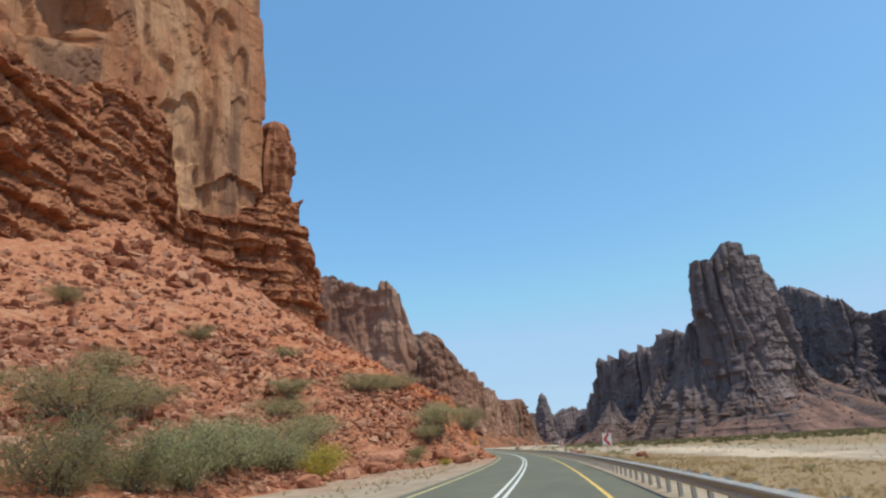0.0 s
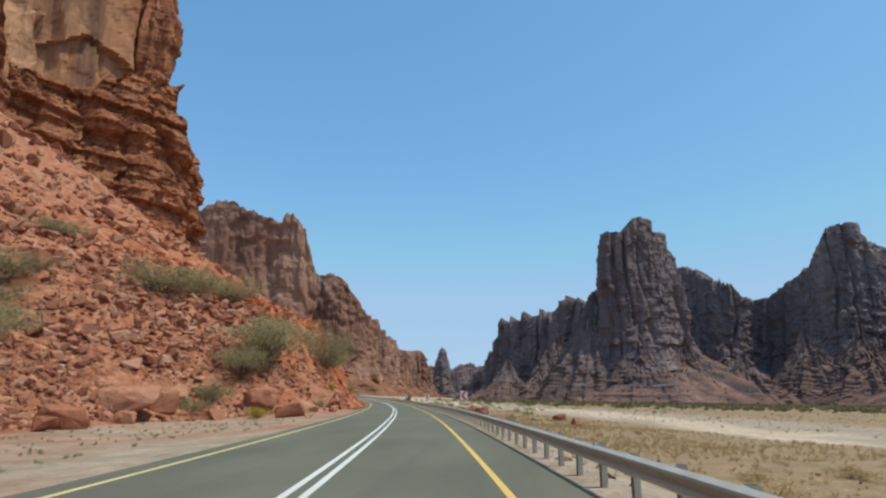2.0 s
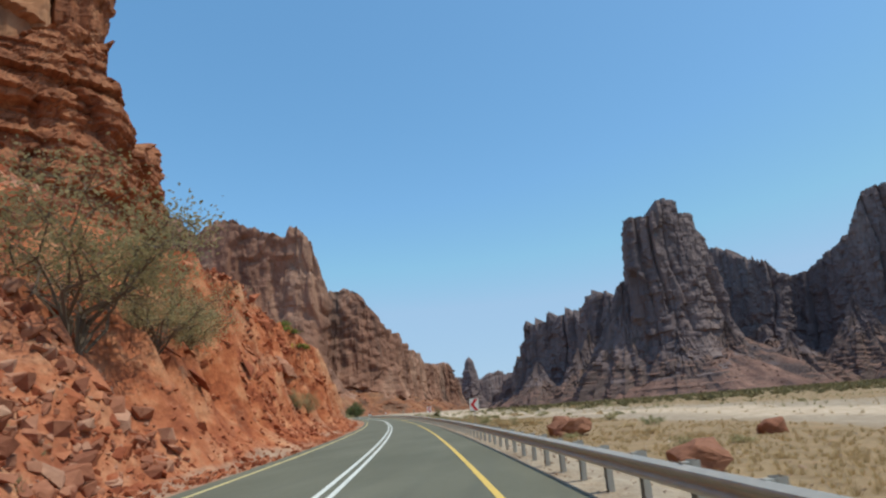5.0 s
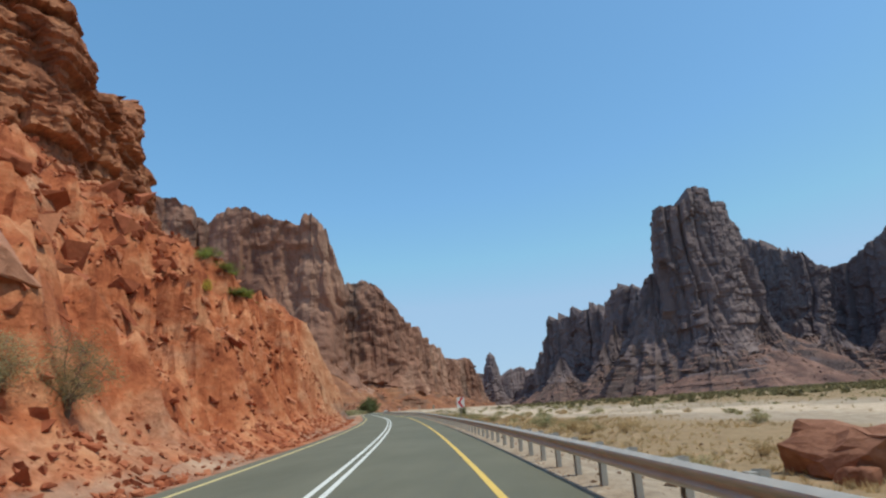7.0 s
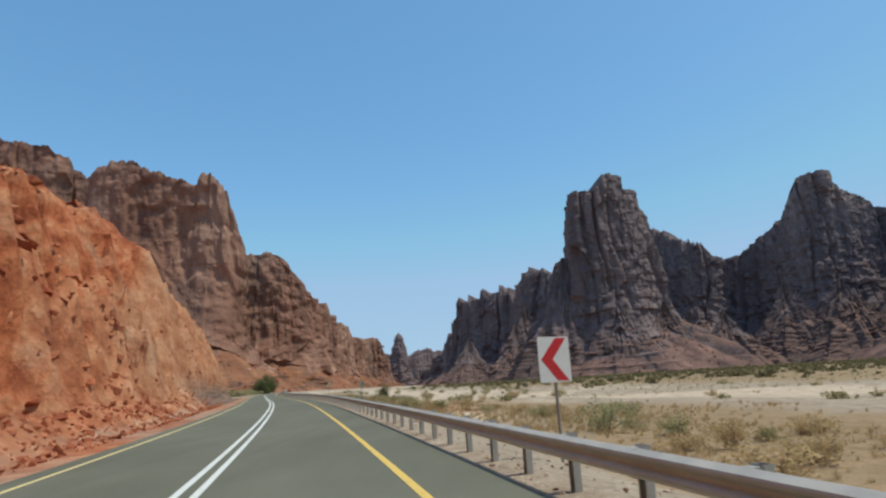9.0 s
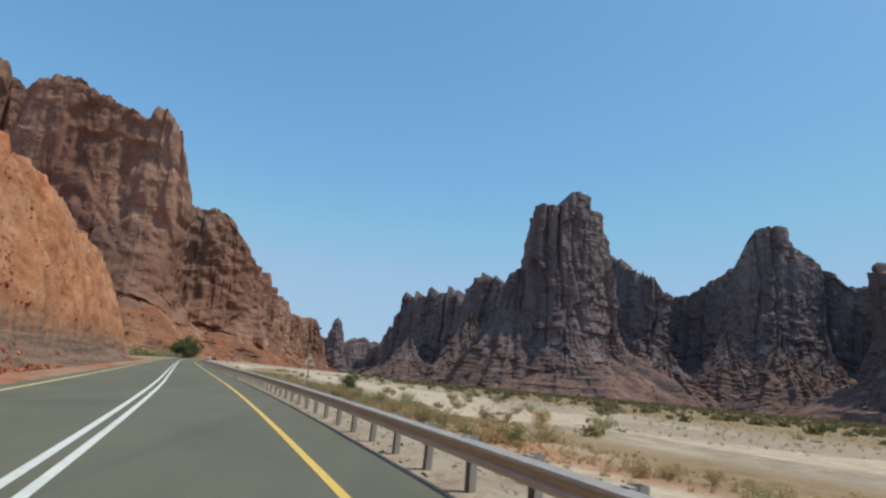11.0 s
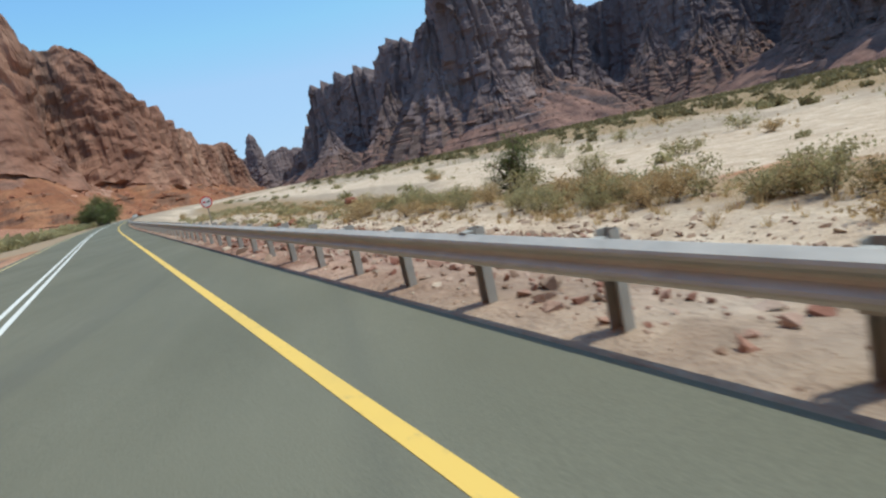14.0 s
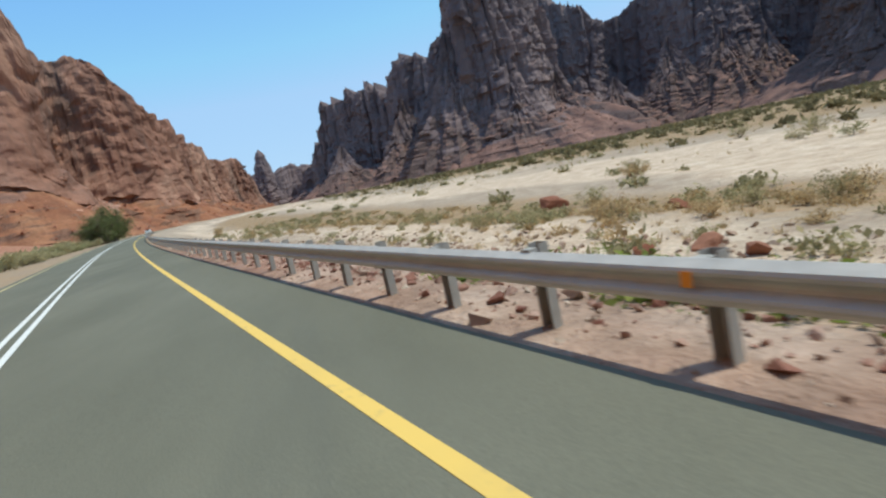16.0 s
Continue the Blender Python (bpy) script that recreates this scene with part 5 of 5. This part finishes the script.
def plant_meshes(seed, kind):
    """Stems and leaves of a plant one metre wide or so: stems, spread, height, leaves, how far they scatter round the twigs, and their length."""
    r = random.Random(seed)
    vs, fs, tips = [], [], []
    stems, spread, tall, leaves, loose, leaf = SHAPES[kind]
    for i in range(stems):
        a = 6.283 * (i + r.uniform(-0.4, 0.4)) / stems * (1 if i % 2 else 2)
        reach = spread * r.uniform(0.3, 1.0)
        rise = tall * math.sqrt(max(0.08, 1 - (reach / spread) ** 2 * 0.85)) * r.uniform(0.8, 1.05)
        if kind == "vase":
            rise = tall * (1 - 0.42 * (reach / spread) ** 2) * r.uniform(0.78, 1.0)
        prev = Vector((0.04 * math.cos(a), 0.04 * math.sin(a), -0.05))
        rad = 0.009 if kind != "tree" else 0.03
        steps = 5 if leaves > 4000 else 3
        for k in range(1, steps + 1):
            f = k / steps
            p = Vector((math.cos(a) * reach * f, math.sin(a) * reach * f, rise * f ** (1.0 if kind == "vase" else 0.8 if kind != "tree" else 0.9)))
            p += Vector((r.uniform(-1, 1), r.uniform(-1, 1), r.uniform(-0.6, 0.6))) * 0.05
            limb(vs, fs, prev, p, rad * (1 - 0.8 * (k - 1) / steps), rad * (1 - 0.8 * k / steps))
            for _ in range((4 if leaves > 4000 else 2) if k >= 2 else 2):
                q = p + Vector((r.uniform(-1, 1), r.uniform(-1, 1), r.uniform(-0.5, 0.7))) * 0.15
                q.z = max(q.z, 0.02)
                limb(vs, fs, p, q, rad * 0.35, rad * 0.12)
                if k >= (3 if kind == "vase" else 2) or kind not in ("tree", "vase"):
                    tips.append(q)
            if k >= (3 if kind == "vase" else 2):
                tips.append(p)
            prev = p
    lv, lf = [], []
    for _ in range(leaves):
        c = r.choice(tips) + Vector((r.gauss(0, 1), r.gauss(0, 1), r.gauss(0, 0.7))) * loose
        c.z = abs(c.z)
        d = Vector((r.uniform(-1, 1), r.uniform(-1, 1), r.uniform(-0.5, 1))).normalized()
        ln = leaf * r.uniform(0.8, 1.7)
        w = d.orthogonal().normalized() * ln * 0.3
        k = len(lv)
        lv += [c - w * 0.4, c + d * ln * 0.5 - w, c + d * ln, c + d * ln * 0.5 + w]
        lf.append([k, k + 1, k + 2, k + 3])
    stem = mesh_of("stem", [tuple(v) for v in vs], fs, [M_twig])
    return stem, [tuple(v) for v in lv], lf


PLANT_SHAPES = {k: [plant_meshes(sd + 7 * i, k) for i in range(n)] for k, sd, n in (("dome", 100, 2), ("open", 200, 3), ("tree", 300, 2), ("scrub", 400, 3), ("far_dome", 500, 2), ("far_open", 600, 2), ("vase", 700, 3), ("brush", 750, 3), ("bush", 790, 2))}
PLANTS = {}


def plant(s, l, width, kind, tone, label, seed, tall=1.0, name="shrub", category="shrub", group="desert shrubs"):
    r = random.Random(seed)
    q = abreast(s, l)
    z, _ = height(np.array([q.x]), np.array([q.y]))
    m = pose(q[0], q[1], float(z[0]) - 0.02, 0, 0, r.uniform(0, 360)) @ Matrix.Diagonal((width, width, width * tall, 1))
    i = r.randrange(len(PLANT_SHAPES[kind]))
    key = (kind, tone, i, label)
    if key not in PLANTS:
        stem, lv, lf = PLANT_SHAPES[kind][i]
        ob = thing(name, label, category, None, group)
        part("stem", stem, None, ob)
        part("foliage", mesh_of("foliage", lv, lf, [M_leaf[tone]]), None, ob)
        PLANTS[key] = ob
    else:
        ob = copy_thing(PLANTS[key], Matrix())
    ob.matrix_basis = m
    return ob


SLOPE_SHRUBS = (
    (28, -26, 8, "dome", "green", 1.25), (32.5, -24.8, 7, "dome", "green", 1.1), (37, -24.2, 8, "dome", "green", 1.2), (42.4, -25.2, 7.5, "dome", "green", 1.2), (47.7, -25.8, 7.8, "dome", "green", 1.25), (53, -25.4, 7.4, "dome", "green", 1.2), (57.6, -26, 7.4, "dome", "green", 1.2),
    (61.6, -23.9, 6.8, "dome", "yellow", 1.15), (66, -24.8, 5.6, "dome", "yellow", 1.1), (39.7, -36.4, 12.5, "vase", "olive", 0.62), (48.5, -38, 9, "vase", "olive", 0.62), (83.4, -33, 9.5, "vase", "olive", 0.62), (91, -35.2, 7.5, "vase", "olive", 0.62),
    (97, -43, 10.5, "vase", "olive", 0.6), (104.5, -44.6, 9.5, "vase", "olive", 0.62), (69.3, -58, 9, "vase", "olive", 0.65), (107, -101, 10, "dome", "olive", 0.9), (115, -70.6, 9, "dome", "olive", 0.8),
    (121.5, -33.4, 11.5, "vase", "olive", 0.62), (129.3, -31.4, 8.5, "vase", "olive", 0.65), (138, -28.6, 9, "vase", "olive", 0.7), (129.6, -55, 8, "dome", "olive", 0.8))
BANK_SHRUBS = (
    (114.3, -16.9, 10.5, "vase", "olive", 0.8), (109.5, -18.6, 6.5, "vase", "olive", 0.75), (119.5, -17.6, 6.0, "vase", "olive", 0.8), (136.5, -13.3, 10.2, "vase", "olive", 0.95), (143, -13.0, 6.5, "vase", "olive", 0.9), (148, -13, 6, "open", "olive"),
    (104.3, -19.9, 4.6, "scrub", "green"), (101.5, -21, 3.4, "scrub", "olive"), (107.9, -11.6, 1.9, "scrub", "green"), (117.7, -11.0, 2.3, "scrub", "olive"), (121, -11.3, 2.0, "dome", "olive"), (102.5, -14.8, 2.4, "dome", "yellow"), (127, -10.6, 1.8, "scrub", "yellow"),
    (174.8, -11.4, 2.6, "bush", "olive"), (177.6, -10.6, 3.0, "bush", "olive"), (215.6, -17.7, 2.6, "dome", "bright", 0.8), (216.0, -17.0, 2.4, "dome", "bright", 0.8), (216.6, -16.4, 2.4, "dome", "bright", 0.8), (216.8, -15.8, 2.0, "scrub", "bright"), (214.6, -19.2, 2.6, "dome", "bright", 0.8), (226.4, -22.0, 2.4, "dome", "bright", 0.8), (226.8, -20.6, 2.2, "scrub", "bright"), (236.4, -19.8, 1.8, "scrub", "bright"), (209.2, -18.1, 2.2, "scrub", "bright"), (208.6, -17.4, 2.2, "scrub", "yellow"))
for k, q in enumerate(SLOPE_SHRUBS + BANK_SHRUBS):
    plant(*q[:5], {"olive": "grey-green thorny shrub on the red scree", "green": "dense green shrub beside the road", "yellow": "yellow-green flowering shrub beside the road", "bright": "fresh green tuft on the red slope"}[q[4]], 500 + k, q[5] if len(q) > 5 else 1.0)
WADI_SHRUBS = (
    (347, 60, 4), (315, 20.7, 3.4), (372, 48, 3.6), (268, 23, 2.6), (302, 62, 2.4), (350, 22, 3.4), (348, 51, 4.2), (356, 64, 3.2), (374, 60, 3), (296, 19.3, 3.4), (296.5, 21, 2.6), (298, 18.6, 2.6), (347, 21.6, 2.4), (349, 24.8, 2.8),
    (332, 17, 2.0), (410, 73, 4), (385, 68, 3.4), (436, 103, 4), (406, 31, 1.8), (386, 20.4, 1.7), (427, 51, 3.2), (422, 66, 2.6), (415, 64, 2.4), (367, 21.4, 3.4), (377, 25, 2.2), (369, 22.6, 2.6), (238, 40, 3.5), (205, 34, 2.8))
rs = random.Random(8)
for k, q in enumerate(WADI_SHRUBS):
    t = rs.choice(("olive", "olive", "green", "dry"))
    plant(*q, rs.choice(("far_dome", "scrub", "far_open")), t, "dusty dry shrub on the wadi floor" if t == "dry" else "dusty green shrub on the sandy wadi floor", 700 + k, rs.uniform(0.8, 1.1))
WADI_STRIP = (
    (355.7, 22.7, 3.4, "olive"), (334.6, 22.6, 2.7, "dry"), (335.2, 25.6, 2.6, "olive"), (314.7, 18.6, 2.2, "dry"), (313.5, 19.5, 2.4, "dry"), (309.7, 18.3, 2.3, "dry"), (306.6, 18.4, 2.8, "olive"), (306, 19.9, 2.8, "olive"), (316.9, 33.8, 2.3, "dry"),
    (327.1, 32.7, 2.6, "olive"), (324.1, 34.0, 2.1, "olive"), (349.8, 21.1, 2.2, "dry"), (345.0, 18.8, 1.9, "olive"), (342.7, 19.2, 2.3, "dry"), (361.4, 23.5, 2.4, "olive"), (338.4, 20.2, 2.2, "olive"), (366.1, 20.6, 2.6, "olive"), (365.7, 19.2, 1.1, "dry"),
    (374.1, 22.8, 2.0, "dry"), (385.0, 26.0, 2.4, "dry"), (408.9, 32.6, 2.5, "olive"), (364.2, 22.6, 2.4, "olive"), (408.8, 62.1, 3.0, "olive"), (425, 72, 3.6, "olive"), (442, 80, 3.2, "olive"), (370.9, 38.3, 4.1, "olive"), (346, 23, 2.4, "dry"), (354, 26, 2.6, "olive"))
for k, (s_, l_, w_, t_) in enumerate(WADI_STRIP):
    plant(s_, l_, w_, "brush", t_, "dusty dry shrub on the wadi floor" if t_ == "dry" else "dusty green shrub on the sandy wadi floor", 740 + k, 1.0)
for k in range(52):
    t_ = rs.choice(("dry", "olive", "dry"))
    plant(rs.uniform(225, 395), rs.gauss(21.5, 3.0), rs.uniform(1.2, 2.6), rs.choice(("brush", "scrub")), t_, "dusty dry shrub on the wadi floor" if t_ == "dry" else "dusty green shrub on the sandy wadi floor", 1300 + k, rs.uniform(0.8, 1.1))
for k in range(46):
    t_ = rs.choice(("olive", "dry", "dusty", "olive"))
    plant(rs.uniform(310, 374), rs.gauss(20.8, 1.9), rs.uniform(1.5, 2.8), rs.choice(("brush", "brush", "scrub")), t_, "dusty dry shrub on the wadi floor" if t_ == "dry" else "dusty green shrub on the sandy wadi floor", 1700 + k, rs.uniform(0.9, 1.2))
plant(361.2, 25.5, 3.9, "tree", "shade", "small bushy green tree on the wadi floor", 801, 1.15, "tree", "tree", "wadi trees")
for k, (s_, l_, w_) in enumerate(((546, -9.4, 8), (552, -8.6, 10), (561, -7.6, 11), (568, -7.8, 9), (549, -12.6, 7.5))):
    plant(s_, l_, w_, "tree", "shade", "dark green tree beside the road", 820 + k, 0.95, "tree", "tree", "trees by the road")
plant(482.7, 14.8, 2.6, "far_dome", "dry", "tall straw-coloured bush beyond the guardrail", 840, 1.5)
for k in range(26):
    s_ = 455 + 3.6 * k + rs.uniform(-2, 2)
    plant(s_, -rs.uniform(9.5, 14) - 0.06 * max(0, 530 - s_), rs.uniform(3.5, 6.5), rs.choice(("far_dome", "dome")), rs.choice(("olive", "green", "olive")), "low olive scrub along the road edge", 850 + k, rs.uniform(0.6, 0.9))
for s_, l_, w_, t_ in ((390.4, 20.1, 1.9, "dry"), (392.6, 20.8, 1.6, "dry"), (398, 20.2, 1.8, "olive"), (401, 19.4, 1.7, "olive"), (395.2, 19.0, 1.5, "olive"), (404, 22, 2.0, "olive"), (388, 24.5, 2.0, "olive"), (385.5, 25.5, 2.2, "olive"), (412, 22, 1.8, "olive"), (419, 24, 2.0, "olive"), (428, 52, 3.2, "olive"), (246, 18.4, 3.4, "green")):
    plant(s_, l_, w_, "brush", t_, "dusty dry shrub on the wadi floor" if t_ == "dry" else "dusty green shrub on the sandy wadi floor", int(s_ * 10), 1.0)
for k in range(46):
    t_ = rs.choice(("dry", "dry", "olive"))
    plant(rs.uniform(55, 265), rs.uniform(8, 30), rs.uniform(1.2, 2.8), rs.choice(("brush", "scrub", "scrub")), t_, "dusty dry shrub on the wadi floor" if t_ == "dry" else "dusty green shrub on the sandy wadi floor", 1500 + k, rs.uniform(0.5, 0.8))


def tufts(name, label, places, sizes, tone, seed):
    """Dry grass: bunches of thin blades in one mesh."""
    r = np.random.RandomState(seed)
    n, blades = len(places), 22
    a = r.uniform(0, 6.283, (n, blades))
    out = r.uniform(0.1, 0.8, (n, blades)) * sizes[:, None]
    h = r.uniform(0.5, 1.0, (n, blades)) * sizes[:, None]
    b = places[:, None, :] + np.stack([np.cos(a) * out * 0.45, np.sin(a) * out * 0.45, 0 * a], -1)
    side = np.stack([-np.sin(a), np.cos(a), 0 * a], -1) * (0.008 + 0.016 * sizes)[:, None, None]
    tip = b + np.stack([np.cos(a) * out * 0.6, np.sin(a) * out * 0.6, h * 0.75], -1)
    v = np.stack([b - side, b + side, tip], 2).reshape(-1, 3)
    f = np.arange(len(v)).reshape(-1, 3)
    return tagged(new(name, mesh_of(name, v, f, [M_leaf[tone]])), label, "grass", kind="stuff")


for n, s0, s1, l0, l1, lo, hi, tone, sd, lab in ((8000, 40, 520, 16, 29, 0.25, 0.7, "dry", 1, "dry straw-coloured grass on the wadi floor"), (4500, 60, 900, 60, 190, 0.4, 1.0, "dry", 2, "dry straw-coloured grass on the wadi floor"),
                                                 (9000, 30, 270, 5.5, 42, 0.25, 0.7, "dry", 5, "dry straw-coloured grass on the wadi floor"),
                                                 (8000, 200, 1100, 75, 420, 0.6, 1.5, "olive", 3, "grey-green low scrub across the wadi"), (700, 20, 150, -22, -9, 0.1, 0.35, "olive", 4, "sparse grey-green grass beside the road")):
    p, s, l = scatter(rng, n, s0, s1, lambda r, s, a=l0, b=l1: r.uniform(a, b, len(s)))
    keep = fbm(p[:, 0] / 13, p[:, 1] / 13, 70 + sd) + 0.1 > rng.uniform(-0.25, 0.35, n)
    keep &= (s < 366) | (l > 34) | (rng.uniform(0, 1, n) < 0.22)
    tufts("grass", lab, p[keep], rng.uniform(lo, hi, n)[keep], tone, sd)


def scrub_patch(label, n, s0, s1, l0, l1, w0, w1, tone, seed, k=40, leaf=0.17, power=1.0, name="low_scrub"):
    """Low bushes too many to count: clumps of short leaves in one mesh."""
    r = np.random.RandomState(seed)
    p, s, l = scatter(r, n, s0, s1, lambda q, s: l0 + (l1 - l0) * q.uniform(0, 1, len(s)) ** power)
    keep = fbm(p[:, 0] / 11, p[:, 1] / 11, seed) + 0.15 > r.uniform(-0.3, 0.4, n)
    p, n = p[keep], int(keep.sum())
    w = w0 * (w1 / w0) ** r.uniform(0, 1, n)
    c = p[:, None, :] + r.normal(0, 1, (n, k, 3)) * np.array([0.42, 0.42, 0.2]) * w[:, None, None] + np.array([0, 0, 0.3]) * w[:, None, None]
    c[..., 2] = np.maximum(c[..., 2], p[:, None, 2] + 0.05)
    d, e = (r.normal(0, 1, (n, k, 3)) * leaf * w[:, None, None] for _ in range(2))
    v = np.stack([c - d, c + e, c + d, c - e], 2).reshape(-1, 3)
    tagged(new(name, mesh_of(name, v, np.arange(len(v)).reshape(-1, 4), [M_leaf[tone]])), label, "scrub", kind="stuff")


scrub_patch("low grey-green scrub spread along the foot of the far cliffs", 3900, 330, 1150, 80, 540, 0.8, 3.2, "dusty", 5, power=0.7, name="distant_scrub")
scrub_patch("scattered dusty scrub on the open wadi", 110, 230, 700, 34, 120, 0.6, 1.7, "olive", 6, 110, 0.1)
scrub_patch("scrub below the cliffs beyond the bend", 420, 410, 660, -80, -15, 1.2, 3.6, "olive", 7, 60, 0.13)
scrub_patch("low grey-green scrub between the stones of the wadi", 360, 366, 480, 14, 34, 0.35, 1.1, "olive", 8, 120, 0.07)
scrub_patch("low straw-coloured scrub between the stones of the wadi", 380, 300, 480, 15, 34, 0.35, 0.9, "dry", 9, 120, 0.07)
scrub_patch("fresh green grass growing behind the guardrail", 110, 366.5, 374, 4.5, 6.3, 0.3, 0.6, "bright", 10, 160, 0.06)


# ---- the car far ahead ----
def far_car():
    body_m = plain("white_car_paint", (0.72, 0.72, 0.70), 0.3, 0, 0.1)
    glass = plain("dark_car_glass", (0.02, 0.025, 0.03), 0.1, 0, 0)
    tyre = plain("tyre_rubber", (0.02, 0.02, 0.02), 0.85)
    red = plain("tail_lamp_red", (0.4, 0.02, 0.02), 0.3)
    car = thing("car", "small white saloon car on the far stretch of road", "car", road_pose(575, 0.8, 0.006))

    def hull(name, sections, mat, parent):
        """Loft through rounded sections: (y, half width, z low, z high)."""
        v = []
        for y_, w_, z0, z1 in sections:
            v += [(-w_, y_, z0), (w_, y_, z0), (w_ * 1.0, y_, z0 + (z1 - z0) * 0.55), (w_ * 0.88, y_, z1), (-w_ * 0.88, y_, z1), (-w_, y_, z0 + (z1 - z0) * 0.55)]
        f = [[i * 6 + j, i * 6 + (j + 1) % 6, (i + 1) * 6 + (j + 1) % 6, (i + 1) * 6 + j] for i in range(len(sections) - 1) for j in range(6)]
        f += [list(range(5, -1, -1)), [(len(sections) - 1) * 6 + j for j in range(6)]]
        return part(name, mesh_of(name, v, f, [mat]), None, parent)
    hull("body", ((-2.25, 0.78, 0.35, 0.85), (-2.1, 0.86, 0.25, 0.98), (-1.2, 0.89, 0.2, 1.0), (1.1, 0.89, 0.2, 0.98), (2.0, 0.85, 0.25, 0.82), (2.25, 0.75, 0.32, 0.7)), body_m, car)
    hull("cabin", ((-1.75, 0.72, 0.97, 1.0), (-1.15, 0.70, 0.97, 1.42), (0.35, 0.70, 0.97, 1.44), (1.15, 0.72, 0.96, 0.99)), body_m, car)
    hull("rear_window", ((-1.70, 0.58, 1.03, 1.06), (-1.22, 0.58, 1.05, 1.39)), glass, car).location = (0, -0.02, 0.02)
    for x_ in (-0.78, 0.78):
        for y_ in (-1.35, 1.4):
            bm = bmesh.new()
            bmesh.ops.create_cone(bm, cap_ends=True, segments=20, radius1=0.31, radius2=0.31, depth=0.2, matrix=pose(x_, y_, 0.31, 0, 90, 0))
            bmesh.ops.bevel(bm, geom=bm.edges[:], offset=0.02, segments=1, affect='EDGES')
            w = part("wheel", bm, tyre, car)
            bm = bmesh.new()
            bmesh.ops.create_cone(bm, cap_ends=True, segments=16, radius1=0.19, radius2=0.17, depth=0.22, matrix=pose(x_, y_, 0.31, 0, 90, 0))
            part("rim", bm, M_steel, w)
        bm = bmesh.new()
        box(bm, 0.26, 0.05, 0.14, pose(x_ * 0.8, -2.2, 0.78), 0.01)
        part("tail_lamp", bm, red, car)


far_car()
